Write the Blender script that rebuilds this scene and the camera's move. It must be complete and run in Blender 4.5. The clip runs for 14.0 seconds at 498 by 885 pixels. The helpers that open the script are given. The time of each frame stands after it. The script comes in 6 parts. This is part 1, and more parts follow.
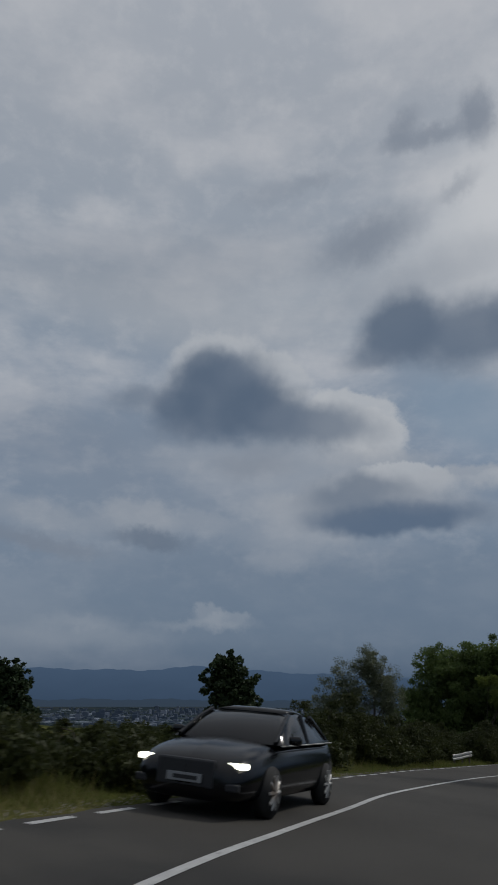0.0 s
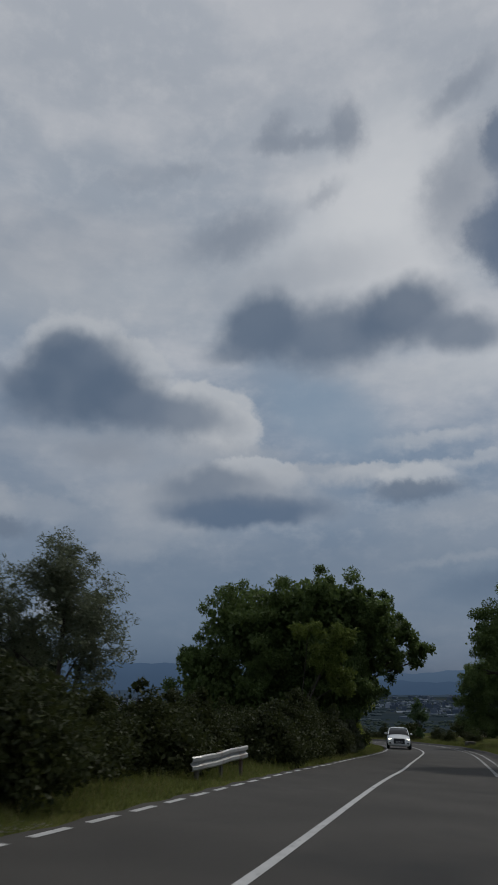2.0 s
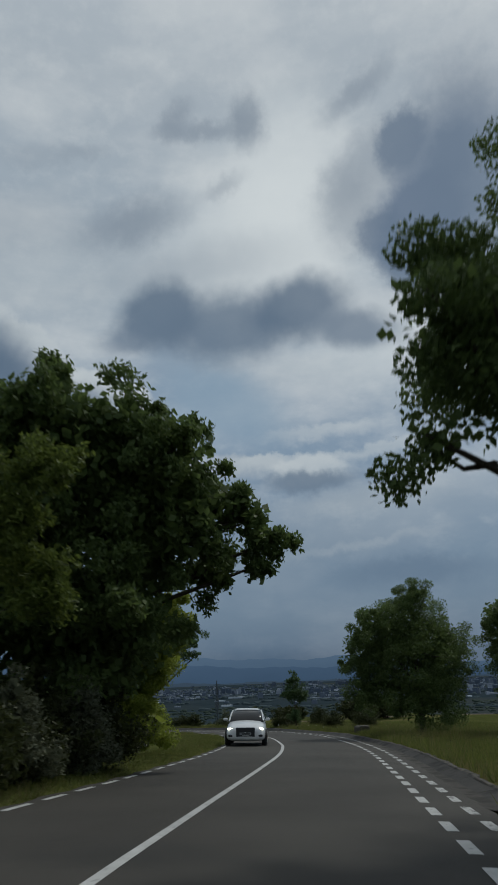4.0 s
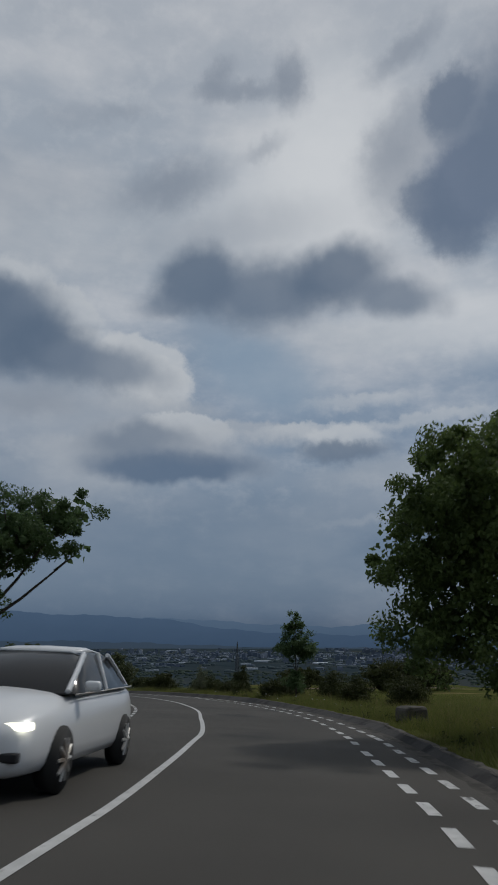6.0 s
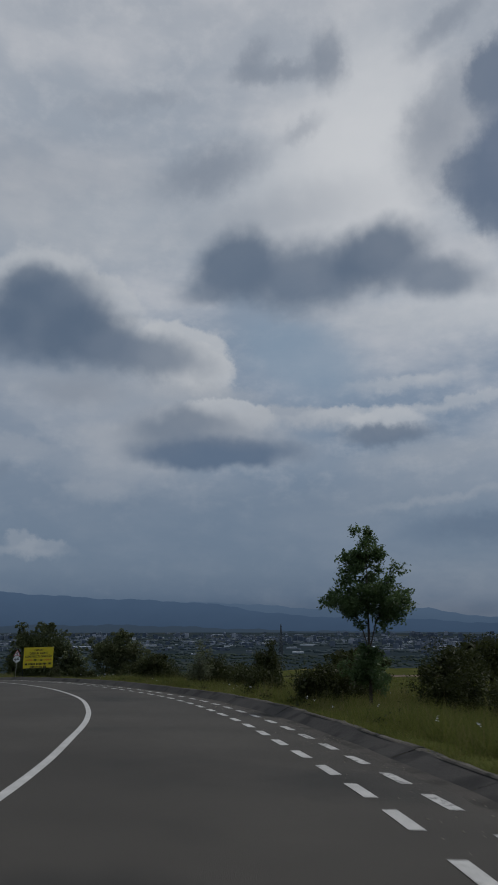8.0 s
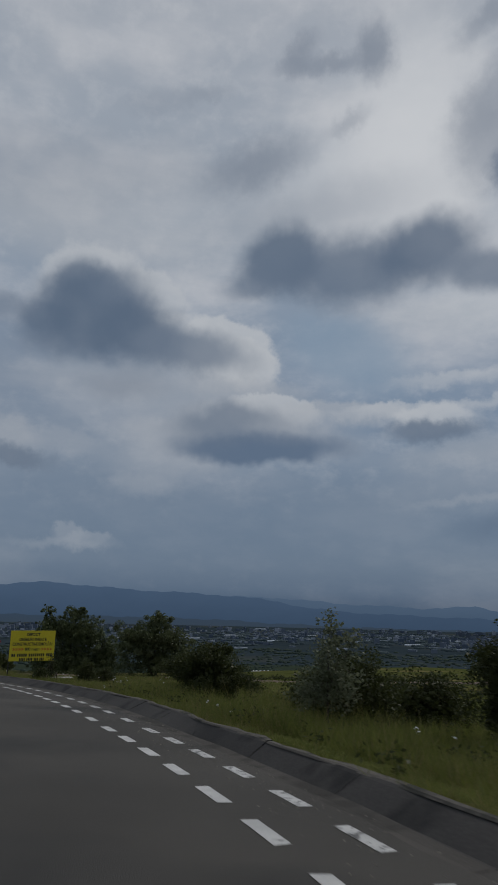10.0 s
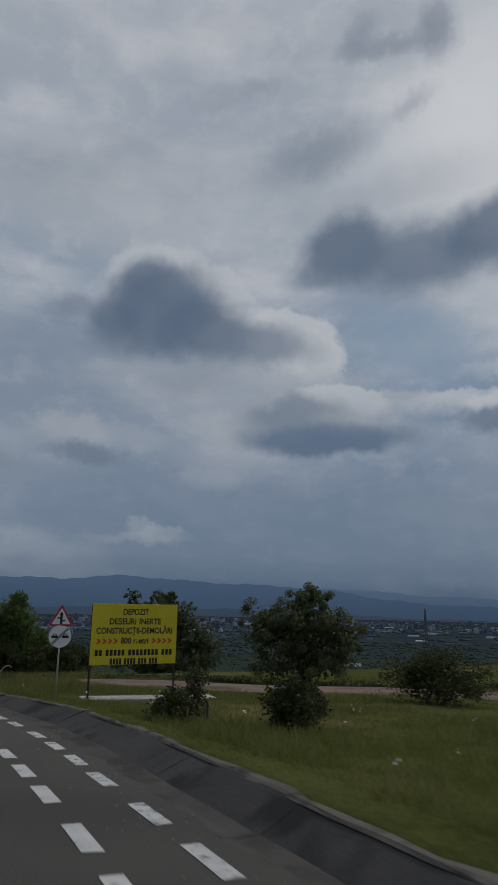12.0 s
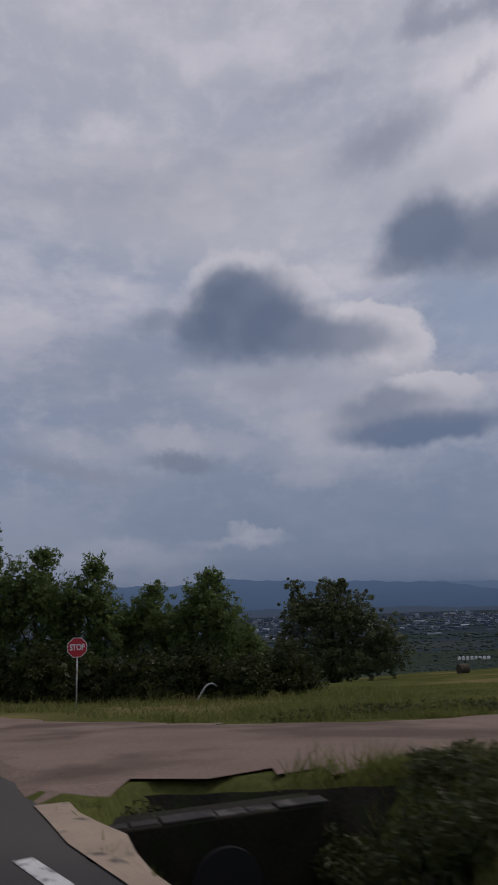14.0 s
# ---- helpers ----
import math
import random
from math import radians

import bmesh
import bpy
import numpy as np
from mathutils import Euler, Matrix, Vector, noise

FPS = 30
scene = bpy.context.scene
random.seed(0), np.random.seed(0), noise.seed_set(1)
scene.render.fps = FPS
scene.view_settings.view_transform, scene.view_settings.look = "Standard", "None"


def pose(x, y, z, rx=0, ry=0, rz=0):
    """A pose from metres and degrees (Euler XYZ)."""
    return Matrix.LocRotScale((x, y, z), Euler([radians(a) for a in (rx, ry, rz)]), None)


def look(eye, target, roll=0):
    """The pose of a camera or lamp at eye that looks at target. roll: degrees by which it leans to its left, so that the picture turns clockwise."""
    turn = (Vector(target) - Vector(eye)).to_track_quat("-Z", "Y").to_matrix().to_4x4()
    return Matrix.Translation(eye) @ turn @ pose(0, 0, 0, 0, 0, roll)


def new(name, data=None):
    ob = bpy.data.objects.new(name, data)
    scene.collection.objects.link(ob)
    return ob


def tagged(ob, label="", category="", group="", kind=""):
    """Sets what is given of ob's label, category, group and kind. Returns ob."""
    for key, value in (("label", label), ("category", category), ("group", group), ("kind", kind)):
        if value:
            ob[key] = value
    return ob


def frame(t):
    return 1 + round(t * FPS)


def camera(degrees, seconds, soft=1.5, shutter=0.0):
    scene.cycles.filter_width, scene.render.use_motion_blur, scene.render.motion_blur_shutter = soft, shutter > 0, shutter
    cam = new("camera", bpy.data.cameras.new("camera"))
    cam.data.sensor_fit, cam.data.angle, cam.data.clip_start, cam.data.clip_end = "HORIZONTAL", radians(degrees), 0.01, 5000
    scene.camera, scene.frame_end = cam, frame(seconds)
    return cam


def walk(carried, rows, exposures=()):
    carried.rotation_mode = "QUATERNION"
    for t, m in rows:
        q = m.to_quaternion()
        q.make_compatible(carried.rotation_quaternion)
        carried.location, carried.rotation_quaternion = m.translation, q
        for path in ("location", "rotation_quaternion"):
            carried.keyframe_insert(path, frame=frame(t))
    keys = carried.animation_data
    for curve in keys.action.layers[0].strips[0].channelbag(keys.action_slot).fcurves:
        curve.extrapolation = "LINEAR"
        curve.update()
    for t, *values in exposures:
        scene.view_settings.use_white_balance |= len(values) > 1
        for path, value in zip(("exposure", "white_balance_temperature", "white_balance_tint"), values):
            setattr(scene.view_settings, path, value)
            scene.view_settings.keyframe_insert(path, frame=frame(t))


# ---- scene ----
cam = camera(39.35, 14.0, soft=1.6, shutter=0.2)
PATH = (  # seconds, x, y, z, tilt up, roll, yaw
    (0.0, -0.000, -0.000, 4.256, 19.22, 0.45, 0.00),
    (0.5, 2.101, 6.700, 3.831, 19.40, -0.59, -3.59),
    (1.0, 4.258, 13.108, 3.353, 19.35, -1.10, -6.76),
    (1.5, 6.562, 19.363, 2.885, 18.65, -0.87, -10.48),
    (2.0, 9.119, 25.473, 2.430, 18.47, -0.20, -12.48),
    (2.5, 11.961, 31.424, 1.958, 18.72, -0.53, -13.30),
    (3.0, 15.018, 37.277, 1.475, 18.41, -1.37, -15.79),
    (3.5, 18.198, 43.108, 0.980, 18.20, -2.90, -21.35),
    (4.0, 21.548, 48.875, 0.446, 17.56, -2.25, -21.39),
    (4.5, 24.884, 54.760, -0.039, 16.87, -1.52, -20.96),
    (5.0, 28.062, 60.705, -0.510, 16.17, -0.81, -20.21),
    (5.5, 31.019, 66.609, -0.971, 15.50, -0.21, -19.32),
    (6.0, 33.729, 72.366, -1.409, 14.93, 0.20, -18.45),
    (6.5, 36.171, 77.892, -1.814, 14.49, 0.30, -17.77),
    (7.0, 38.316, 83.190, -2.195, 14.23, 0.01, -17.46),
    (7.5, 40.119, 88.564, -2.588, 13.88, 0.21, -16.71),
    (8.0, 41.655, 93.914, -2.933, 13.71, 0.10, -14.87),
    (8.5, 42.811, 99.209, -3.264, 13.57, 0.23, -13.72),
    (9.0, 43.586, 104.474, -3.587, 13.45, 0.54, -12.93),
    (9.5, 44.011, 109.745, -3.904, 13.34, 0.95, -12.19),
    (10.0, 44.126, 115.055, -4.220, 13.26, 1.39, -11.17),
    (10.5, 43.956, 120.435, -4.544, 13.19, 1.79, -9.54),
    (11.0, 43.485, 125.927, -4.887, 13.13, 2.07, -6.98),
    (11.5, 42.596, 131.642, -5.247, 13.13, 1.81, -5.65),
    (12.0, 41.453, 137.345, -5.610, 12.54, 1.14, -5.46),
    (12.5, 39.957, 142.751, -5.982, 12.54, 0.69, -5.42),
    (13.0, 38.222, 147.902, -6.345, 12.51, 0.91, -2.81),
    (13.5, 36.121, 152.860, -6.657, 12.58, -0.29, 0.53),
    (14.0, 33.388, 157.373, -6.999, 12.62, -2.18, 2.36),
)


def eye_pose(x, y, z, tilt, roll, yaw):
    return pose(x, y, z, 0, 0, yaw) @ pose(0, 0, 0, 90 + tilt, 0, 0) @ pose(0, 0, 0, 0, 0, roll)


EXPOSURE = ((0.0, -0.08, 6500, 10), (1.5, -0.06, 6500, 10), (2.5, 0.0, 6500, 10), (3.0, 0.0, 6500, 10), (3.3, -0.02, 6450, 7), (3.9, 0.16, 6400, 4), (4.5, 0.16, 6400, 4), (6.5, 0.03, 6500, 10), (12.0, 0.0, 6500, 10), (13.0, 0.02, 6600, 15), (13.5, 0.12, 6600, 20), (14.0, 0.14, 6600, 21))
walk(cam, [(t, eye_pose(*row)) for t, *row in PATH], EXPOSURE)

# ---- sky ----
def sky():
    world = bpy.data.worlds.new("sky")
    scene.world = world
    world.use_nodes = True
    n, l = world.node_tree.nodes, world.node_tree.links
    out = n["World Output"]
    bg = n["Background"]
    co = n.new("ShaderNodeTexCoord")
    sep = n.new("ShaderNodeSeparateXYZ")
    l.new(co.outputs["Generated"], sep.inputs[0])

    def math_node(op, a, b=None, c=None):
        q = n.new("ShaderNodeMath")
        q.operation = op
        for i, v in enumerate((a, b, c)):
            if v is None:
                continue
            if isinstance(v, (int, float)):
                q.inputs[i].default_value = v
            else:
                l.new(v, q.inputs[i])
        return q.outputs[0]

    def ranged(v, a, b, c=0.0, d=1.0, smooth=True):
        q = n.new("ShaderNodeMapRange")
        q.interpolation_type = "SMOOTHSTEP" if smooth else "LINEAR"
        for key, val in (("From Min", a), ("From Max", b), ("To Min", c), ("To Max", d)):
            q.inputs[key].default_value = val
        l.new(v, q.inputs["Value"])
        return q.outputs[0]

    def blend(fac, a, b):
        q = n.new("ShaderNodeMix")
        q.data_type = "RGBA"
        for sock, v in ((q.inputs[0], fac), (q.inputs[6], a), (q.inputs[7], b)):
            if isinstance(v, tuple):
                sock.default_value = (*v, 1)
            elif isinstance(v, (int, float)):
                sock.default_value = v
            else:
                l.new(v, sock)
        return q.outputs[2]

    az = math_node("MULTIPLY", math_node("ARCTAN2", sep.outputs[0], sep.outputs[1]), 180 / math.pi)
    el = math_node("MULTIPLY", math_node("ARCSINE", sep.outputs[2]), 180 / math.pi)
    p = n.new("ShaderNodeCombineXYZ")
    l.new(az, p.inputs[0])
    l.new(el, p.inputs[1])

    def noise_of(scale, detail, rough=0.55, stretch=(1, 1, 1)):
        q = n.new("ShaderNodeTexNoise")
        q.inputs["Scale"].default_value, q.inputs["Detail"].default_value, q.inputs["Roughness"].default_value = scale, detail, rough
        mp = n.new("ShaderNodeMapping")
        mp.inputs["Scale"].default_value = stretch
        l.new(p.outputs[0], mp.inputs["Vector"])
        l.new(mp.outputs[0], q.inputs["Vector"])
        return q

    def displaced(source, q, amount):
        s = n.new("ShaderNodeVectorMath")
        s.operation = "SUBTRACT"
        s.inputs[1].default_value = (0.5, 0.5, 0.5)
        l.new(q.outputs["Color"], s.inputs[0])
        k = n.new("ShaderNodeVectorMath")
        k.operation = "MULTIPLY_ADD"
        k.inputs[1].default_value = (amount, amount * 0.8, 0)
        l.new(s.outputs[0], k.inputs[0])
        l.new(source, k.inputs[2])
        return k.outputs[0]

    puff = displaced(displaced(p.outputs[0], noise_of(0.3, 2), 1.2), noise_of(0.8, 8, 0.62), 2.1)
    soft_puff = displaced(displaced(p.outputs[0], noise_of(0.2, 3, 0.5), 1.8), noise_of(0.55, 4, 0.5), 1.7)

    def blob(source, a, e, ra, re, turn, edge, foot):
        """A rounded mass of cloud: crisp by edge at its top, soft by foot at its base."""
        mp = n.new("ShaderNodeMapping")
        mp.vector_type = "TEXTURE"
        mp.inputs["Location"].default_value = (a, e, 0)
        mp.inputs["Rotation"].default_value = (0, 0, radians(turn))
        mp.inputs["Scale"].default_value = (ra, re, 1)
        l.new(source, mp.inputs["Vector"])
        q = n.new("ShaderNodeVectorMath")
        q.operation = "LENGTH"
        l.new(mp.outputs[0], q.inputs[0])
        part_xyz = n.new("ShaderNodeSeparateXYZ")
        l.new(mp.outputs[0], part_xyz.inputs[0])
        half = ranged(part_xyz.outputs[1], -0.7, 0.5, foot, edge)
        gap = math_node("SUBTRACT", 1.0, q.outputs["Value"])
        unit = math_node("ADD", math_node("DIVIDE", gap, math_node("MULTIPLY", half, 2.0)), 0.5)
        return ranged(unit, 0.0, 1.0)

    # clear air behind the clouds: slate blue low down, pale grey veil higher
    air = n.new("ShaderNodeValToRGB")
    stops = ((0.0, (0.046, 0.08, 0.135)), (0.014, (0.084, 0.125, 0.188)), (0.034, (0.114, 0.158, 0.222)), (0.08, (0.142, 0.192, 0.262)), (0.2, (0.17, 0.225, 0.305)), (0.34, (0.24, 0.285, 0.345)), (0.5, (0.31, 0.34, 0.385)), (1.0, (0.5, 0.52, 0.56)))
    while len(air.color_ramp.elements) < len(stops):
        air.color_ramp.elements.new(0.5)
    for e, (pos, colour) in zip(air.color_ramp.elements, stops):
        e.position, e.color = pos, (*colour, 1)
    l.new(ranged(el, 0, 90, smooth=False), air.inputs[0])
    colour = air.outputs[0]
    # high veil with streaks
    veil = noise_of(0.07, 6, 0.55, (0.7, 1.6, 1))
    colour = blend(math_node("MULTIPLY", ranged(veil.outputs["Fac"], 0.42, 0.66), ranged(el, 6, 24, 0.15, 0.75)), colour, (0.43, 0.445, 0.475))

    # fine mottling of the cloud mass
    mott = noise_of(0.4, 8, 0.62, (0.8, 1.2, 1))
    colour = blend(math_node("MULTIPLY", ranged(mott.outputs["Fac"], 0.45, 0.72), ranged(el, 5, 12, 0.03, 0.2)), colour, (0.5, 0.51, 0.53))

    for rows, source in ((GLOW_CLOUDS, soft_puff), (PUFF_CLOUDS, puff), (DARK_CLOUDS, soft_puff), (LOW_CLOUDS, puff), (FAR_CLOUDS, puff)):
        for a, e, ra, re, turn, edge, foot, k, tone in rows:
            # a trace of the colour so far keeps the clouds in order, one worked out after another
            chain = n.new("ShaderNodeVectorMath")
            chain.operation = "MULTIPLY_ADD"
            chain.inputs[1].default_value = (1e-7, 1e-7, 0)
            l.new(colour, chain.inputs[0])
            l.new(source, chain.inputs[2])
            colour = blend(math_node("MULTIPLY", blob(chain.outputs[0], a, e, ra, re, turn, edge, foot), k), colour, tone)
    # the real atmosphere, faint, seen through the cloud
    air_tex = n.new("ShaderNodeTexSky")
    air_tex.sky_type = "NISHITA"
    air_tex.sun_disc = False
    air_tex.sun_elevation, air_tex.sun_rotation = radians(SUN_UP), radians(SUN_ROUND)
    under = n.new("ShaderNodeMix")
    under.data_type = "RGBA"
    under.blend_type = "ADD"
    under.inputs[0].default_value = 0.002
    l.new(colour, under.inputs[6])
    l.new(air_tex.outputs[0], under.inputs[7])
    # below the horizon the sky reflects the dark land
    l.new(blend(ranged(el, -6, -1), (0.03, 0.04, 0.045), under.outputs[2]), bg.inputs["Color"])
    bg.inputs["Strength"].default_value = 1.07


BRIGHT, WHITE, GREY = (0.52, 0.535, 0.555), (0.41, 0.43, 0.455), (0.17, 0.2, 0.25)
FLEECE = (0.33, 0.35, 0.38)
DARK, SLATE, BLUE, PALE = (0.08, 0.115, 0.17), (0.12, 0.155, 0.21), (0.085, 0.125, 0.19), (0.27, 0.3, 0.345)
SUN_UP, SUN_ROUND = 48, 66
# azimuth, elevation, half widths, turn, softness of top and base, strength, tone
GLOW_CLOUDS = (
    (-7, 14, 15, 5.5, 0, 0.9, 0.9, 0.4, (0.2, 0.232, 0.28)),
    (24, 34, 9, 6, 10, 0.8, 0.8, 0.8, BRIGHT), (38, 24.0, 9, 2.8, -4, 0.8, 0.8, 0.65, BRIGHT), (27, 23.2, 7, 1.4, -4, 0.9, 0.9, 0.4, WHITE), (27, 38, 5, 6, 20, 0.8, 0.8, 0.6, BRIGHT), (4, 31, 16, 4, 0, 0.8, 0.8, 0.35, WHITE), (6, 16.5, 10, 2.6, -10, 0.7, 0.7, 0.45, PALE),
    (19.5, 20.6, 5.4, 2.8, -20, 0.5, 0.6, 0.8, (0.19, 0.255, 0.335)), (31, 10.5, 9, 2.2, 6, 0.8, 0.8, 0.4, PALE), (-8, 33, 14, 2.5, 5, 0.8, 0.8, 0.3, GREY), (-16, 19, 9, 3, 0, 0.8, 0.8, 0.3, GREY),
    (11, 7.6, 22, 3.0, 0, 0.7, 0.7, 0.4, (0.105, 0.148, 0.212)), (-14, 3.6, 9, 0.7, 0, 0.9, 0.9, 0.2, PALE), (-9, 29.5, 12, 2.2, -6, 0.9, 0.9, 0.35, FLEECE), (17, 31.6, 8, 1.6, 8, 0.9, 0.9, 0.3, GREY),
)
PUFF_CLOUDS = (
    (-2.2, 24.6, 5.2, 3.5, -4, 0.13, 0.5, 0.62, WHITE), (2.0, 24.3, 3.2, 2.5, -10, 0.13, 0.5, 0.6, WHITE), (5.4, 21.2, 5.4, 2.2, -8, 0.2, 0.5, 0.6, WHITE), (9.0, 20.7, 4.4, 2.6, -12, 0.11, 0.4, 0.8, WHITE), (10.9, 19.7, 2.8, 1.9, -20, 0.12, 0.4, 0.7, WHITE),
    (2, 17.7, 9.0, 1.5, -2, 0.7, 0.9, 0.4, (0.29, 0.315, 0.35)), (10.8, 17.7, 4.5, 0.9, -4, 0.6, 0.7, 0.5, FLEECE), (13.2, 15.7, 4.0, 1.6, -6, 0.12, 0.6, 0.7, WHITE), (9.4, 15.2, 4.4, 1.6, 0, 0.4, 0.7, 0.5, FLEECE), (20, 15.7, 6.4, 0.9, -2, 0.3, 0.8, 0.55, FLEECE), (24.5, 16.0, 5, 0.6, 2, 0.25, 0.8, 0.5, WHITE), (4.8, 13.2, 4.6, 1.7, -8, 0.4, 0.7, 0.45, FLEECE), (4.5, 11.2, 4.2, 1.3, 0, 0.4, 0.7, 0.5, PALE), (17.5, 12.9, 3.5, 1.3, 0, 0.6, 0.7, 0.5, PALE),
    (26.3, 15.3, 3.0, 1.1, 0, 0.16, 0.6, 0.6, WHITE), (28.2, 18.2, 4.4, 0.5, 3, 0.5, 0.8, 0.45, WHITE), (34, 16.4, 5, 0.5, 4, 0.4, 0.8, 0.45, WHITE), (31, 8.95, 5.6, 0.3, 8, 0.7, 0.9, 0.4, PALE), (30, 12.4, 7, 1.0, 5, 0.8, 0.9, 0.35, FLEECE),
)
DARK_CLOUDS = (
    (-2.6, 22.7, 4.7, 3.3, 0, 0.34, 0.4, 0.85, DARK), (-3.8, 25.0, 2.6, 1.9, 10, 0.4, 0.6, 0.72, DARK), (0.0, 24.8, 2.6, 1.7, -10, 0.5, 0.7, 0.6, SLATE), (-6.3, 22.0, 2.2, 1.6, 0, 0.5, 0.6, 0.75, DARK), (1.2, 21.6, 4.2, 2.6, -8, 0.45, 0.5, 0.82, DARK), (5.8, 20.7, 4.9, 1.6, -5, 0.55, 0.6, 0.78, SLATE), (-9.6, 22.5, 2.4, 1.0, 10, 0.7, 0.8, 0.55, SLATE), (-5.8, 20.2, 2.4, 1.0, 0, 0.8, 0.8, 0.6, SLATE), (0.2, 17.3, 2.8, 0.9, 0, 0.9, 0.9, 0.5, GREY),
    (11.9, 12.8, 6.8, 1.3, 0, 0.45, 0.35, 0.92, BLUE), (9.0, 14.9, 4.2, 1.4, 4, 0.55, 0.8, 0.75, SLATE), (14.6, 14.4, 3.0, 1.0, 0, 0.8, 0.8, 0.45, GREY),
    (13.7, 27.9, 3.5, 2.6, 14, 0.4, 0.45, 0.84, DARK), (11.2, 26.0, 2.6, 0.9, 10, 0.7, 0.7, 0.6, SLATE), (19.8, 27.0, 5.8, 2.6, 2, 0.5, 0.5, 0.84, (0.1, 0.135, 0.19)), (26.4, 28.2, 4.2, 2.4, 12, 0.45, 0.5, 0.84, DARK), (31.2, 26.2, 3.8, 1.4, -10, 0.6, 0.6, 0.82, SLATE),
)
LOW_CLOUDS = (
    (34.6, 38.2, 5.4, 2.4, 20, 0.5, 0.8, 0.5, (0.17, 0.2, 0.25)), (31.8, 35.2, 2.6, 3.0, 10, 0.6, 0.7, 0.5, GREY), (37.4, 39.3, 2.7, 2.0, 25, 0.3, 0.5, 0.8, (0.105, 0.14, 0.2)), (38.4, 33.6, 4.6, 3.7, 25, 0.32, 0.4, 0.9, (0.095, 0.13, 0.195)), (34.6, 33.0, 2.4, 2.0, -10, 0.4, 0.5, 0.8, (0.105, 0.14, 0.2)), (36.6, 30.4, 2.6, 1.8, -20, 0.5, 0.5, 0.75, (0.1, 0.135, 0.195)), (41.5, 37.6, 2.6, 1.8, 30, 0.4, 0.6, 0.7, (0.115, 0.15, 0.21)), (43, 37, 5, 6, 0, 0.6, 0.6, 0.85, (0.11, 0.145, 0.205)),
    (11.4, 34.9, 4.4, 1.5, 16, 0.8, 0.8, 0.7, GREY), (18.2, 41.7, 3.8, 0.6, 4, 0.8, 0.9, 0.6, GREY), (22.6, 42.2, 1.5, 1.6, 30, 0.7, 0.8, 0.7, GREY), (15.2, 42.4, 1.7, 0.9, 30, 0.8, 0.9, 0.6, GREY), (1.8, 38.8, 3.0, 0.8, 8, 0.9, 0.9, 0.22, GREY), (19.8, 37.9, 1.8, 0.6, 20, 0.9, 0.9, 0.4, GREY), (6.5, 39.6, 2.0, 0.5, 8, 0.9, 0.9, 0.3, GREY),
    (33.6, 43.4, 3.4, 0.8, 22, 0.8, 0.9, 0.55, GREY), (26.4, 14.1, 3.4, 0.9, 0, 0.5, 0.6, 0.85, SLATE), (-9.2, 12.9, 3.2, 1.5, -6, 0.3, 0.7, 0.45, FLEECE), (-8.0, 11.1, 2.9, 0.75, -4, 0.6, 0.6, 0.8, SLATE), (-3.6, 12.6, 2.8, 0.9, -10, 0.45, 0.8, 0.42, PALE),
)
FAR_CLOUDS = (
    (-17.0, 12.6, 4.0, 1.2, -6, 0.5, 0.8, 0.35, FLEECE), (-16.8, 10.6, 4.6, 0.6, -10, 0.7, 0.7, 0.7, GREY), (-3.2, 5.3, 1.3, 0.85, 0, 0.2, 0.7, 0.42, PALE), (-1.6, 5.0, 1.9, 0.6, 0, 0.25, 0.7, 0.4, PALE), (-3.6, 4.5, 3.4, 0.35, 0, 0.7, 0.9, 0.35, PALE), (-13, 4.6, 2.8, 0.5, 0, 0.8, 0.8, 0.3, PALE),
    (34, 6.5, 5.0, 1.1, 0, 0.6, 0.8, 0.6, BLUE), (2.4, 9.6, 2.6, 0.8, 0, 0.5, 0.8, 0.45, PALE),
)
sky()
sun = new("sun", bpy.data.lights.new("sun", "SUN"))
sun.data.energy, sun.data.angle, sun.data.color = 1.25, radians(4), (1, 0.96, 0.9)
sun.matrix_basis = look((0, 0, 0), (-math.sin(radians(SUN_ROUND)) * math.cos(radians(SUN_UP)), -math.cos(radians(SUN_ROUND)) * math.cos(radians(SUN_UP)), -math.sin(radians(SUN_UP))))

# ---- small helpers ----
rng = np.random.default_rng(7)


def mesh_ob(name, verts, faces, material, parent=None):
    me = bpy.data.meshes.new(name)
    me.from_pydata([tuple(v) for v in verts], [], [tuple(q) for q in faces])
    me.update()
    me.materials.append(material)
    ob = new(name, me)
    ob.parent = parent
    return ob


def quads_ob(name, verts, n_corner, material, parent=None, smooth=False):
    """Loose polygons of n_corner corners each, from one array of corners."""
    verts = np.asarray(verts, dtype=np.float32).reshape(-1, 3)
    n = len(verts) // n_corner
    me = bpy.data.meshes.new(name)
    me.vertices.add(len(verts))
    me.vertices.foreach_set("co", verts.ravel())
    me.loops.add(len(verts))
    me.loops.foreach_set("vertex_index", np.arange(len(verts), dtype=np.int32))
    me.polygons.add(n)
    me.polygons.foreach_set("loop_start", np.arange(0, len(verts), n_corner, dtype=np.int32))
    me.polygons.foreach_set("loop_total", np.full(n, n_corner, dtype=np.int32))
    me.update()
    me.materials.append(material)
    ob = new(name, me)
    ob.parent = parent
    return ob


def part(name, bm, material, parent=None, label="", smooth=False):
    me = bpy.data.meshes.new(name)
    bm.normal_update()
    bm.to_mesh(me)
    bm.free()
    me.materials.append(material)
    if smooth:
        me.shade_smooth()
    ob = new(name, me)
    ob.parent = parent
    if label:
        ob["label"] = label
    return ob


def empty(name, m, label, category, group="", kind=""):
    ob = new(name)
    ob.empty_display_size = 0.2
    ob.matrix_basis = m
    return tagged(ob, label, category, group, kind)


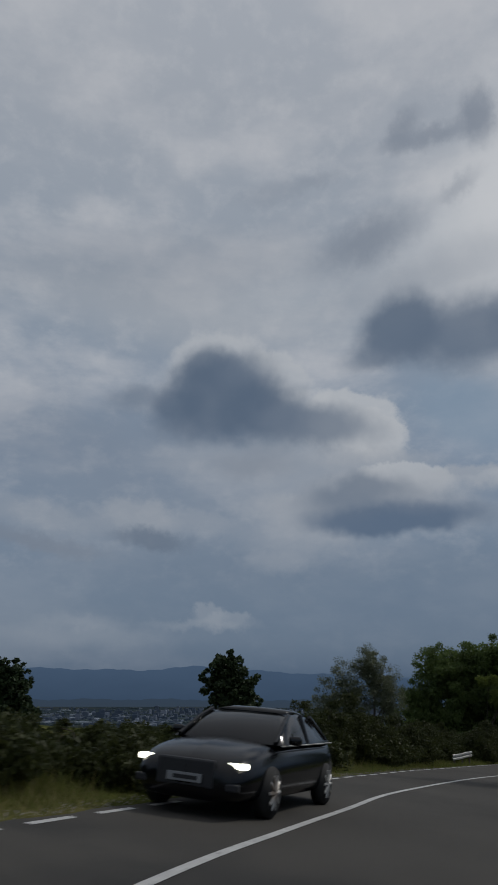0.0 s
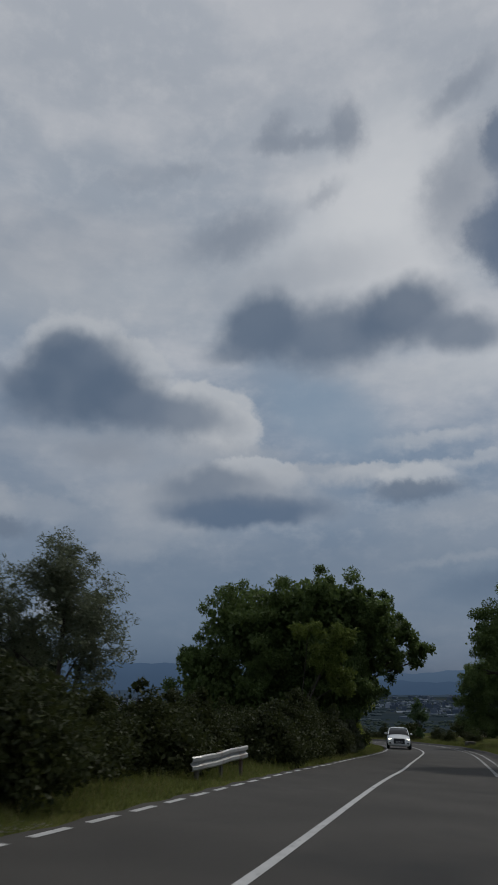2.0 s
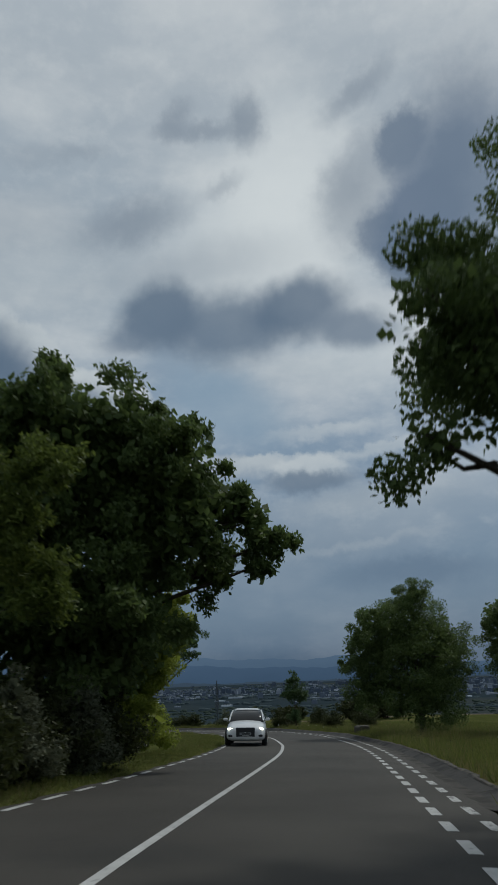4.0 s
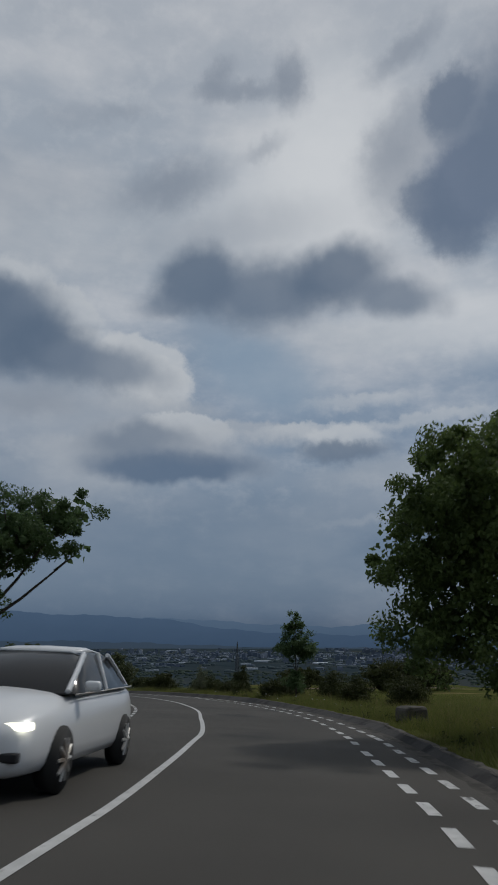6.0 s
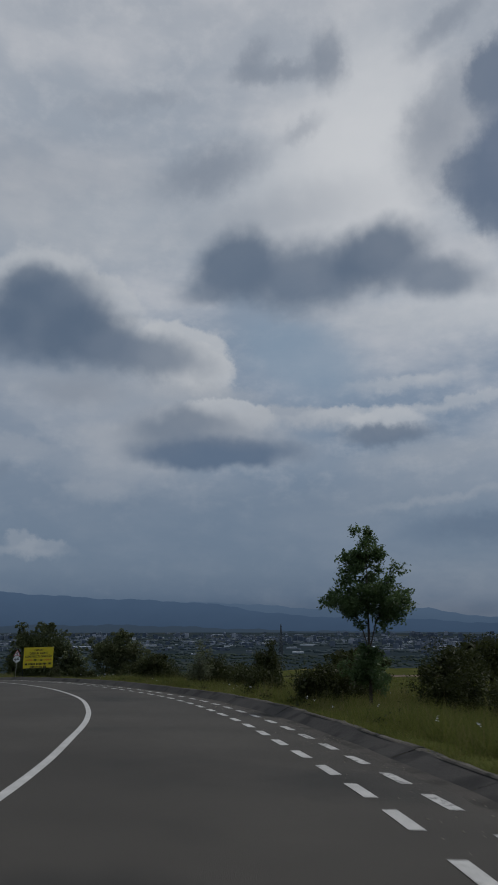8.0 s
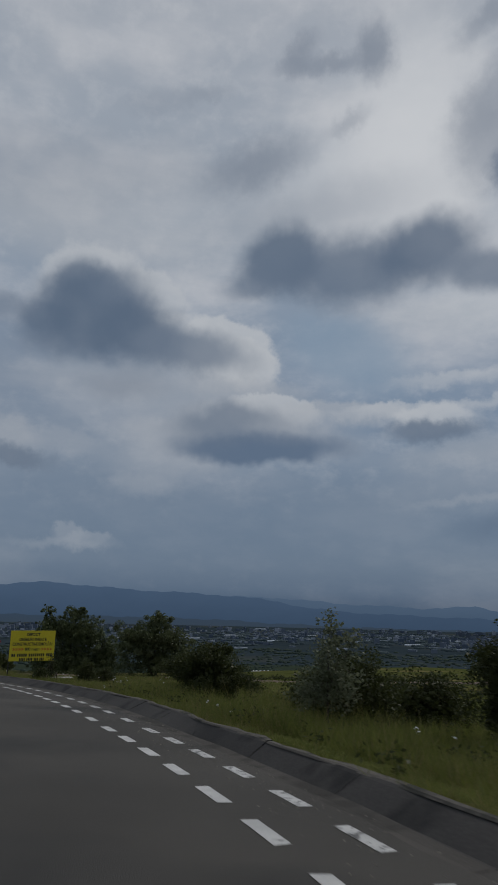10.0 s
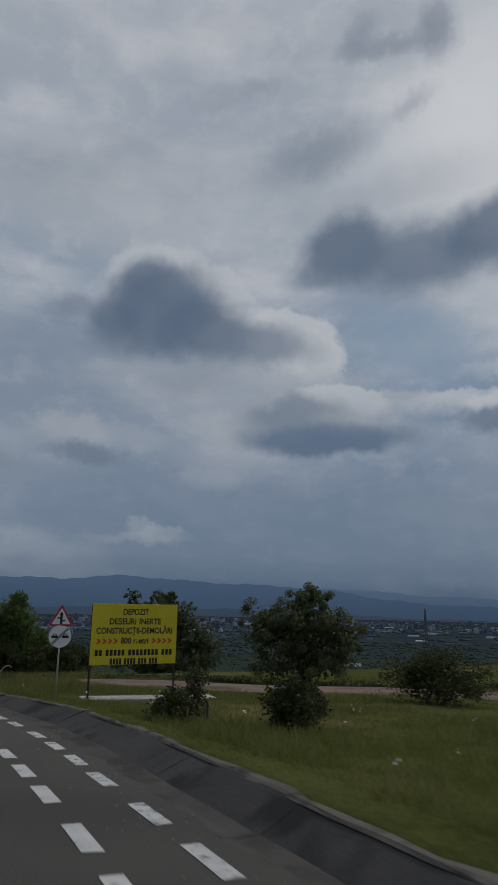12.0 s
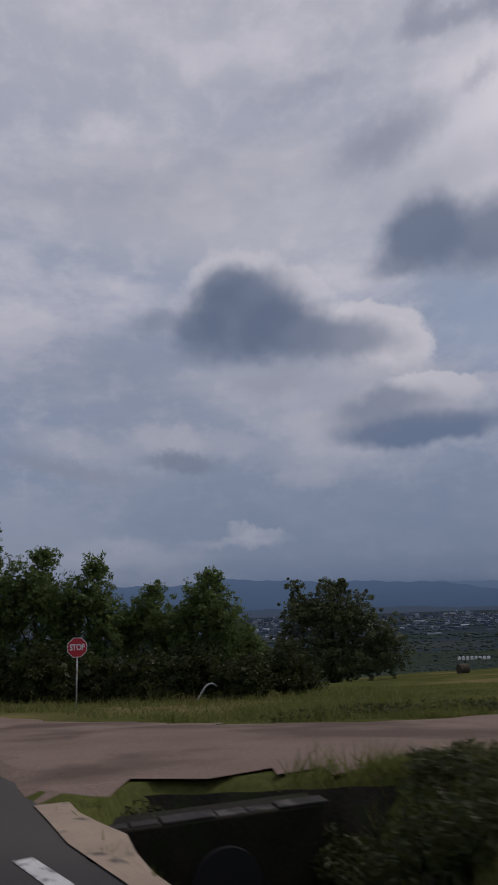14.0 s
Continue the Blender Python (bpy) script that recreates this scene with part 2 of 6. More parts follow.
def box(bm, centre, size, bevel=0.0, m=None):
    made = bmesh.ops.create_cube(bm, size=1.0)["verts"]
    bmesh.ops.scale(bm, vec=size, verts=made)
    if bevel:
        edges = list({e for v in made for e in v.link_edges})
        made = list(made)
        out = bmesh.ops.bevel(bm, geom=edges, offset=bevel, segments=2, affect="EDGES", profile=0.5)
        made = list({v for q in out["faces"] for v in q.verts} | {v for v in made if v.is_valid})
    bmesh.ops.translate(bm, vec=centre, verts=made)
    if m is not None:
        bmesh.ops.transform(bm, matrix=m, verts=made)
    return made


def tube(bm, points, radii, sides=8, cap=True):
    points = [Vector(q) for q in points]
    rings = []
    for i, q in enumerate(points):
        way = (points[min(i + 1, len(points) - 1)] - points[max(i - 1, 0)]).normalized()
        a = way.orthogonal().normalized() if not rings else (side - way * side.dot(way)).normalized()
        side = a
        b = way.cross(a)
        rings.append([bm.verts.new(q + radii[i] * (math.cos(k * math.tau / sides) * a + math.sin(k * math.tau / sides) * b)) for k in range(sides)])
    for u, v in zip(rings, rings[1:]):
        for k in range(sides):
            bm.faces.new((u[k], u[(k + 1) % sides], v[(k + 1) % sides], v[k]))
    if cap:
        bm.faces.new(rings[0][::-1])
        bm.faces.new(rings[-1])


def spline(points, step):
    """Catmull-Rom through plan points, resampled evenly."""
    p = np.array(points, float)
    p = np.vstack([2 * p[0] - p[1], p, 2 * p[-1] - p[-2]])
    out = []
    for i in range(1, len(p) - 2):
        for u in np.linspace(0, 1, 40, endpoint=False):
            a, b, c, d = p[i - 1:i + 3]
            out.append(0.5 * (2 * b + (c - a) * u + (2 * a - 5 * b + 4 * c - d) * u * u + (3 * b - a - 3 * c + d) * u ** 3))
    out.append(p[-2])
    out = np.array(out)
    s = np.r_[0, np.cumsum(np.linalg.norm(np.diff(out, axis=0), axis=1))]
    q = np.arange(0, s[-1], step)
    return np.stack([np.interp(q, s, out[:, k]) for k in range(out.shape[1])], 1)


# ---- plan of the road and the lie of the land ----
def road_z(x, y):
    u, v = x / 50, (y - 60) / 50
    return -3.076 * v -3.049 * u -0.5176 * v * v +1.3838 * u * v -0.2093 * u * u


CENTRE = spline(((-9, -22), (-6.4, -12), (-2.6, 0), (-0.75, 6.4), (0.55, 10), (1.85, 13.4), (3.55, 17.9), (6.75, 24.9), (9.15, 29.7), (11.2, 33.5), (16.4, 43.3),
                 (21, 51.7), (25.6, 60.8), (28.4, 66.4), (32.2, 74.2), (34.6, 79.6), (36.0, 83), (37.4, 86.6), (38.6, 90), (40.1, 96), (41.1, 101), (41.7, 106),
                 (42.1, 111), (42.15, 118), (41.5, 125), (40.5, 131), (39.2, 136.5), (37.7, 141.8), (35.9, 146.8), (33.7, 151.4), (30.9, 156), (27.5, 160.5),
                 (23.5, 164.8), (19, 168.8), (8, 177), (-8, 187), (-30, 200)), 0.5)
_d = np.gradient(CENTRE, axis=0)
_d /= np.linalg.norm(_d, axis=1)[:, None]
RIGHTWARD = np.stack([_d[:, 1], -_d[:, 0]], 1)
WAY_Y = np.maximum.accumulate(CENTRE[:, 1])
STATIONS = np.arange(0, 172, 8)
_shift = np.interp(CENTRE[:, 1], STATIONS, (0.09, -0.02, -0.11, -0.04, 0.04, -0.12, -0.28, -0.28, -0.16, 0.00, 0.02, -0.17, -0.13, 0.18, 0.37, 0.40, 0.38, 0.32, 0.25, 0.18, 0.10, 0.02))
LEFT_EDGE = _shift - np.interp(CENTRE[:, 1], STATIONS, (-2.04, -2.15, -2.11, -2.25, -2.53, -2.83, -3.08, -3.01, -2.72, -2.57, -2.55, -2.55, -2.39, -2.35, -2.40, -2.51, -2.64, -2.79, -2.93, -3.07, -3.20, -3.34))
RIGHT_LINE = np.interp(CENTRE[:, 1], STATIONS, (3.08, 3.02, 2.96, 2.91, 2.88, 2.89, 2.95, 3.08, 3.20, 3.30, 3.36, 3.29, 3.71, 3.68, 3.62, 3.53, 3.29, 3.38, 3.27, 3.23, 3.17, 3.12)) - _shift
OUTER_LINE = np.interp(CENTRE[:, 1], STATIONS, (3.84, 3.78, 3.72, 3.67, 3.62, 3.59, 3.59, 3.63, 3.74, 3.87, 3.98, 4.03, 4.35, 4.36, 4.36, 4.24, 3.98, 4.07, 3.93, 4.14, 4.44, 4.71)) - _shift
CENTRE = CENTRE + RIGHTWARD * _shift[:, None]
ASPHALT_RIGHT = OUTER_LINE + 0.3 + np.interp(CENTRE[:, 1], (158.5, 160, 161, 163, 168, 172), (0, 0.12, 0.4, 1.0, 2.2, 0))
GUTTER_OUT = np.interp(CENTRE[:, 1], (55, 86, 90, 94, 96.5, 98.5, 101, 104, 110, 118, 127, 129, 132, 134.5, 137, 139.5, 141.5, 145.5, 148, 152.5, 156, 157), (4.9, 4.9, 5.05, 5.55, 5.5, 5.36, 5.35, 5.25, 5.05, 4.95, 4.5, 4.65, 4.78, 4.77, 4.87, 4.72, 4.7, 4.87, 5.03, 5.12, 5.45, 5.5))
GUTTER_OUT = np.maximum(GUTTER_OUT, ASPHALT_RIGHT + 0.52)
LIP_UP = np.interp(CENTRE[:, 1], (60, 66, 104, 112, 150, 157), (0.04, 0.12, 0.12, 0.2, 0.2, 0.12))  # height of the gutter's outer lip over the road
GUTTER = (60, 157.0)  # stretch of the road, by y, that has the paved gutter


def near_road(x, y):
    """Index of the nearest centre point and the offset to the right of it."""
    x, y = np.atleast_1d(x).astype(float), np.atleast_1d(y).astype(float)
    idx, off = np.empty(len(x), int), np.empty(len(x))
    for a in range(0, len(x), 4000):
        dx = x[a:a + 4000, None] - CENTRE[None, :, 0]
        dy = y[a:a + 4000, None] - CENTRE[None, :, 1]
        k = np.argmin(dx * dx + dy * dy, axis=1)
        idx[a:a + 4000] = k
        r = np.arange(len(k))
        side = dx[r, k] * RIGHTWARD[k, 0] + dy[r, k] * RIGHTWARD[k, 1]
        off[a:a + 4000] = np.sign(side) * np.hypot(dx[r, k], dy[r, k])
    return idx, off


def wave(x, y, s):
    return np.sin(x / s + 1.3 * np.sin(y / s * 0.7)) * np.cos(y / s * 1.1 + 0.8 * np.sin(x / s * 0.6))


DIRT_MID = spline(((22, 176.0), (27, 172.0), (31, 170.0), (36, 170.4), (45, 169.3), (60, 168), (85, 165), (120, 160)), 0.5)
DIRT_HALF = 4.0


def land_z(x, y):
    """Height of the ground sheet."""
    x, y = np.atleast_1d(x).astype(float), np.atleast_1d(y).astype(float)
    xc, yc = np.clip(x, -70, 110), np.clip(y, -60, 300)
    z = road_z(xc, yc)
    away = np.hypot(x - xc, y - yc)
    z = -118 + (z + 118) * np.exp(-away * 0.0016)
    k, off = near_road(x, y)
    le, ro, go = -LEFT_EDGE[k] - 0.25, ASPHALT_RIGHT[k], GUTTER_OUT[k]
    out = np.maximum(le - off, off - np.maximum(ro, go))
    inside = (off > le - 0.1) & (off < ro + 0.1)
    paved = (CENTRE[k, 1] > GUTTER[0]) & (CENTRE[k, 1] < GUTTER[1]) & (off > 0) & (off < go)
    z = z + 0.10 * wave(x, y, 3.1) * np.clip(out / 4, 0, 1) + 0.35 * wave(x, y, 17) * np.clip((out - 3) / 20, 0, 1)
    bank = (CENTRE[k, 1] > GUTTER[0]) & (CENTRE[k, 1] < GUTTER[1]) & (off > go - 0.02)
    z = z + np.where(bank, (LIP_UP[k] - 0.03) * np.clip(1 - (off - go) / 3.5, 0, 1), 0.0)
    z = z - 0.02
    z = np.where(inside, z - 0.12, z)
    z = np.where(paved & ~inside, z - 0.45, z)
    pit = np.clip((1.25 - np.maximum(np.abs(x - 33.1) / 1.25, np.abs(y - 163.4) / 2.0)) * 3.0, 0, 1)
    return z - 1.15 * pit * (off > ro + 0.25)


def ground(x, y):
    return float(land_z(x, y)[0])

# ---- materials ----
def nodes_of(name):
    m = bpy.data.materials.new(name)
    m.use_nodes = True
    t = m.node_tree
    return m, t, t.nodes, t.links, t.nodes["Principled BSDF"]


def plain(name, colour, rough=0.6, metal=0.0, coat=0.0):
    m, t, n, l, b = nodes_of(name)
    b.inputs["Base Color"].default_value = (*colour, 1)
    b.inputs["Roughness"].default_value = rough
    b.inputs["Metallic"].default_value = metal
    b.inputs["Coat Weight"].default_value = coat
    return m


def grained(name, low, high, scale=4.0, fine=60.0, rough=0.85, bump=0.3, spot=None, spot_scale=0.6, spot_cut=0.6, metal=0.0, piece=0.0, gloss=0.4):
    """Two scales of noise between two colours, a fine bump, and optional patches of a third colour."""
    m, t, n, l, b = nodes_of(name)
    co = n.new("ShaderNodeTexCoord")
    big, small = n.new("ShaderNodeTexNoise"), n.new("ShaderNodeTexNoise")
    big.inputs["Scale"].default_value, small.inputs["Scale"].default_value = scale, fine
    big.inputs["Detail"].default_value = 6
    small.inputs["Detail"].default_value = 3
    for q in (big, small):
        l.new(co.outputs["Object"], q.inputs["Vector"])
    add = n.new("ShaderNodeMath")
    add.operation = "MULTIPLY_ADD"
    add.inputs[1].default_value, add.inputs[2].default_value = 0.45, 0.0
    l.new(small.outputs["Fac"], add.inputs[0])
    mix = n.new("ShaderNodeMath")
    mix.operation = "MULTIPLY_ADD"
    mix.inputs[1].default_value = 0.55
    l.new(big.outputs["Fac"], mix.inputs[0])
    l.new(add.outputs[0], mix.inputs[2])
    ramp = n.new("ShaderNodeMapRange")
    ramp.inputs["From Min"].default_value, ramp.inputs["From Max"].default_value = 0.33, 0.67
    l.new(mix.outputs[0], ramp.inputs["Value"])
    col = n.new("ShaderNodeMix")
    col.data_type = "RGBA"
    col.inputs[6].default_value, col.inputs[7].default_value = (*low, 1), (*high, 1)
    l.new(ramp.outputs[0], col.inputs[0])
    out = col.outputs[2]
    if spot:
        sp = n.new("ShaderNodeTexNoise")
        sp.inputs["Scale"].default_value, sp.inputs["Detail"].default_value = spot_scale, 7
        l.new(co.outputs["Object"], sp.inputs["Vector"])
        cut = n.new("ShaderNodeMapRange")
        cut.inputs["From Min"].default_value, cut.inputs["From Max"].default_value = spot_cut - 0.05, spot_cut + 0.07
        l.new(sp.outputs["Fac"], cut.inputs["Value"])
        c2 = n.new("ShaderNodeMix")
        c2.data_type = "RGBA"
        c2.inputs[7].default_value = (*spot, 1)
        l.new(cut.outputs[0], c2.inputs[0])
        l.new(out, c2.inputs[6])
        out = c2.outputs[2]
    if piece:
        info = n.new("ShaderNodeObjectInfo")
        hs = n.new("ShaderNodeHueSaturation")
        sc = n.new("ShaderNodeMapRange")
        sc.inputs["To Min"].default_value, sc.inputs["To Max"].default_value = 1 - piece, 1 + piece
        l.new(info.outputs["Random"], sc.inputs["Value"])
        l.new(sc.outputs[0], hs.inputs["Value"])
        l.new(out, hs.inputs["Color"])
        out = hs.outputs[0]
    l.new(out, b.inputs["Base Color"])
    b.inputs["Roughness"].default_value = rough
    b.inputs["Specular IOR Level"].default_value = gloss
    b.inputs["Metallic"].default_value = metal
    if bump:
        bp = n.new("ShaderNodeBump")
        bp.inputs["Strength"].default_value, bp.inputs["Distance"].default_value = bump, 0.01
        l.new(small.outputs["Fac"], bp.inputs["Height"])
        l.new(bp.outputs[0], b.inputs["Normal"])
    return m


def leafy(name, dark, light, through_light=0.35, rough=0.55):
    """Leaves: a colour for each leaf, gloss and some light let through."""
    m, t, n, l, b = nodes_of(name)
    geo = n.new("ShaderNodeNewGeometry")
    co = n.new("ShaderNodeTexCoord")
    big = n.new("ShaderNodeTexNoise")
    big.inputs["Scale"].default_value = 0.7
    l.new(co.outputs["Object"], big.inputs["Vector"])
    avg = n.new("ShaderNodeMath")
    avg.operation = "MULTIPLY_ADD"
    avg.inputs[1].default_value = 0.5
    half = n.new("ShaderNodeMath")
    half.operation = "MULTIPLY"
    half.inputs[1].default_value = 0.55
    l.new(big.outputs["Fac"], half.inputs[0])
    l.new(geo.outputs["Random Per Island"], avg.inputs[0])
    l.new(half.outputs[0], avg.inputs[2])
    col = n.new("ShaderNodeMix")
    col.data_type = "RGBA"
    col.inputs[6].default_value, col.inputs[7].default_value = (*dark, 1), (*light, 1)
    l.new(avg.outputs[0], col.inputs[0])
    l.new(col.outputs[2], b.inputs["Base Color"])
    b.inputs["Roughness"].default_value = rough
    b.inputs["Specular IOR Level"].default_value = 0.2
    tr = n.new("ShaderNodeBsdfTranslucent")
    l.new(col.outputs[2], tr.inputs["Color"])
    mx = n.new("ShaderNodeMixShader")
    mx.inputs[0].default_value = through_light
    l.new(b.outputs[0], mx.inputs[1])
    l.new(tr.outputs[0], mx.inputs[2])
    l.new(mx.outputs[0], n["Material Output"].inputs["Surface"])
    return m


def glow(name, colour, strength=1.0):
    m, t, n, l, b = nodes_of(name)
    e = n.new("ShaderNodeEmission")
    e.inputs["Color"].default_value = (*colour, 1)
    e.inputs["Strength"].default_value = strength
    l.new(e.outputs[0], n["Material Output"].inputs["Surface"])
    return m


def islands(name, low, high, power, rough=0.9):
    """A tone for each loose piece of a joined mesh, most of them near the low one."""
    m, t, n, l, b = nodes_of(name)
    geo = n.new("ShaderNodeNewGeometry")
    pw = n.new("ShaderNodeMath")
    pw.operation = "POWER"
    pw.inputs[1].default_value = power
    l.new(geo.outputs["Random Per Island"], pw.inputs[0])
    col = n.new("ShaderNodeMix")
    col.data_type = "RGBA"
    col.inputs[6].default_value, col.inputs[7].default_value = (*low, 1), (*high, 1)
    l.new(pw.outputs[0], col.inputs[0])
    l.new(col.outputs[2], b.inputs["Base Color"])
    b.inputs["Roughness"].default_value = rough
    b.inputs["Specular IOR Level"].default_value = 0.1
    return m


ASPHALT = grained("asphalt", (0.0355, 0.033, 0.0295), (0.068, 0.063, 0.0555), 0.35, 110, 0.85, 0.6, (0.028, 0.0275, 0.026), 0.22, 0.62, gloss=0.25)
PAINT = grained("road_paint", (0.32, 0.32, 0.315), (0.52, 0.52, 0.51), 3, 70, 0.65, 0.3, (0.09, 0.09, 0.09), 9, 0.66)
WORN_PAINT = grained("worn_road_paint", (0.32, 0.32, 0.315), (0.52, 0.52, 0.51), 3, 70, 0.65, 0.3, (0.07, 0.07, 0.07), 11, 0.57)
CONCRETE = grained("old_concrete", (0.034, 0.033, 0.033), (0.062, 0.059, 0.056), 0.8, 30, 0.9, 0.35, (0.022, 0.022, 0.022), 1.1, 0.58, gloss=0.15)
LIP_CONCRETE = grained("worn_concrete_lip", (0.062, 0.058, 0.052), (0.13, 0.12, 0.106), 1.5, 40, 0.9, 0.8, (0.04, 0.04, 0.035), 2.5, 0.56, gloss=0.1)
PALE_CONCRETE = grained("pale_concrete", (0.22, 0.212, 0.195), (0.36, 0.345, 0.32), 2, 50, 0.85, 0.4)
# soil tone darkened to hold the shade between the grass blades
SHADED_SOIL = grained("shaded_grassy_soil", (0.036, 0.043, 0.014), (0.085, 0.092, 0.03), 0.5, 9, 0.95, 0.6, (0.13, 0.11, 0.05), 0.12, 0.6, gloss=0.0)
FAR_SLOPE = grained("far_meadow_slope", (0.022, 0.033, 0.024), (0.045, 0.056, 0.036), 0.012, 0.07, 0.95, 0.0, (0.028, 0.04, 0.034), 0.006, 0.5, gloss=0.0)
# farmland with the blue of distant haze put into its base colour
HAZY_FAR_LAND = grained("hazy_far_farmland", (0.02, 0.031, 0.038), (0.034, 0.047, 0.056), 0.006, 0.03, 0.95, 0.0, (0.042, 0.05, 0.05), 0.0035, 0.56, gloss=0.0)
DIRT = grained("packed_dirt", (0.12, 0.088, 0.07), (0.2, 0.15, 0.125), 0.5, 20, 0.95, 0.6, (0.09, 0.066, 0.054), 0.35, 0.55, gloss=0.1)
GRAVEL_SOIL = grained("gravel_soil", (0.13, 0.12, 0.1), (0.26, 0.24, 0.2), 3, 60, 0.95, 0.8)
BARK = grained("bark", (0.03, 0.025, 0.02), (0.09, 0.075, 0.06), 3, 30, 0.95, 0.9)
LEAF_WALNUT = leafy("walnut_leaves", (0.046, 0.074, 0.026), (0.15, 0.205, 0.062), 0.45)
LEAF_BUSH = leafy("bush_leaves", (0.018, 0.025, 0.009), (0.062, 0.072, 0.022))
LEAF_WILLOW = leafy("willow_leaves", (0.07, 0.085, 0.05), (0.19, 0.21, 0.13), 0.4)
LEAF_LIGHT = leafy("elder_leaves", (0.13, 0.165, 0.025), (0.34, 0.39, 0.075), 0.5)
LEAF_MID = leafy("locust_leaves", (0.056, 0.082, 0.018), (0.18, 0.225, 0.05), 0.5)
LEAF_FAR = leafy("poplar_leaves", (0.018, 0.03, 0.015), (0.05, 0.075, 0.03), 0.2)
LEAF_PALE = leafy("bramble_leaves", (0.05, 0.06, 0.035), (0.15, 0.16, 0.1), 0.3)
# leaf colour raised to put the mid-distance haze into it
LEAF_FIELD = leafy("hazed_field_willow_leaves", (0.045, 0.06, 0.028), (0.125, 0.145, 0.065), 0.3)
LEAF_ASH = leafy("ash_leaves", (0.036, 0.068, 0.028), (0.11, 0.165, 0.065), 0.45)
GRASS = leafy("grass_blades", (0.042, 0.062, 0.014), (0.2, 0.215, 0.058), 0.45, 0.7)
DRY_GRASS = leafy("dry_grass_blades", (0.11, 0.1, 0.04), (0.26, 0.23, 0.1), 0.4, 0.8)
STEEL = grained("galvanised_steel", (0.3, 0.3, 0.29), (0.44, 0.435, 0.42), 4, 30, 0.5, 0.1, (0.24, 0.2, 0.165), 2.5, 0.58, metal=0.45)
RUSTY_STEEL = grained("rusty_steel", (0.05, 0.045, 0.04), (0.13, 0.115, 0.1), 5, 40, 0.8, 0.3, (0.07, 0.045, 0.03), 4, 0.55)
DARK_STEEL = plain("dark_steel", (0.03, 0.03, 0.032), 0.6, 0.4)
SIGN_YELLOW = grained("yellow_sheet", (0.55, 0.445, 0.018), (0.65, 0.54, 0.03), 1.5, 20, 0.5, 0.05)
SIGN_WHITE = grained("white_sheet", (0.62, 0.63, 0.65), (0.72, 0.73, 0.74), 2, 20, 0.45, 0.0)
SIGN_RED = plain("red_sheet", (0.42, 0.02, 0.03), 0.45)
SIGN_BLACK = plain("black_print", (0.012, 0.013, 0.016), 0.5)
SIGN_ORANGE = plain("orange_red_print", (0.5, 0.09, 0.02), 0.5)
SIGN_GREY = plain("grey_sheet", (0.22, 0.23, 0.24), 0.5)
BROWN_CONCRETE = grained("brown_concrete", (0.18, 0.142, 0.102), (0.3, 0.235, 0.172), 2, 40, 0.9, 0.7, (0.05, 0.045, 0.04), 5, 0.66)
SAND_GREY = grained("washed_sand", (0.052, 0.049, 0.046), (0.088, 0.082, 0.075), 1.2, 45, 0.95, 0.5, (0.045, 0.043, 0.04), 1.6, 0.52, gloss=0.1)
# near-black mottle of the culvert pit and its headwall, then the dark coping
DARK_PIT = grained("dark_pit_grain", (0.01, 0.01, 0.008), (0.028, 0.026, 0.02), 2.0, 25, 0.95, 0.8, (0.016, 0.022, 0.009), 1.5, 0.55, gloss=0.1)
DARK_CONCRETE = grained("dark_concrete", (0.014, 0.014, 0.013), (0.04, 0.038, 0.035), 2.0, 30, 0.85, 0.8, (0.07, 0.066, 0.06), 4.0, 0.6, gloss=0.2)

# ---- ground ----
def land():
    def graded(lo, hi, step):
        core = np.arange(lo, hi + step, step)
        far = np.geomspace(step * 1.5, 4700, 46)
        return np.r_[lo - far[::-1], core, core[-1] + far]

    xs, ys = graded(-24, 66, 0.3), graded(-16, 200, 0.3)
    gx, gy = np.meshgrid(xs, ys)
    z = land_z(gx.ravel(), gy.ravel())
    nx = len(xs)
    i = np.arange(len(ys) - 1)[:, None] * nx + np.arange(nx - 1)[None, :]
    quads = np.stack([i, i + 1, i + nx + 1, i + nx], -1).reshape(-1, 4)
    me = bpy.data.meshes.new("ground")
    me.from_pydata(np.stack([gx.ravel(), gy.ravel(), z], 1).tolist(), [], quads.tolist())
    me.materials.append(SHADED_SOIL)
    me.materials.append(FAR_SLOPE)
    me.materials.append(HAZY_FAR_LAND)
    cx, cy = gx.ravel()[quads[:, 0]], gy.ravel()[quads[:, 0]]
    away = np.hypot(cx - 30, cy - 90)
    # meadow green from 330 m, haze-tinted land from 1200 m
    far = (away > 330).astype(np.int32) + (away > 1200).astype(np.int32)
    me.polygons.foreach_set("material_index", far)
    me.shade_smooth()
    return tagged(new("ground", me), "rough grassy hillside falling to a wide farmed plain", "ground", kind="structure")


land()


def ribbon(name, left, right, material, lift, y_from=-1e9, y_to=1e9, parent=None, mid=None, cross=2):
    """A strip that follows the road between two offsets to the right of its centre line."""
    keep = np.where((CENTRE[:, 1] >= y_from) & (CENTRE[:, 1] <= y_to) & (np.arange(len(CENTRE)) < 1000))[0]
    rows = []
    for k in keep:
        a = left[k] if isinstance(left, np.ndarray) else left
        b = right[k] if isinstance(right, np.ndarray) else right
        for u in np.linspace(0, 1, cross):
            o = a + (b - a) * u
            q = CENTRE[k] + RIGHTWARD[k] * o
            rows.append((q[0], q[1], road_z(q[0], q[1]) + lift))
    n = len(keep)
    faces = [(i * cross + j, i * cross + j + 1, (i + 1) * cross + j + 1, (i + 1) * cross + j) for i in range(n - 1) for j in range(cross - 1)]
    return mesh_ob(name, rows, faces, material, parent)


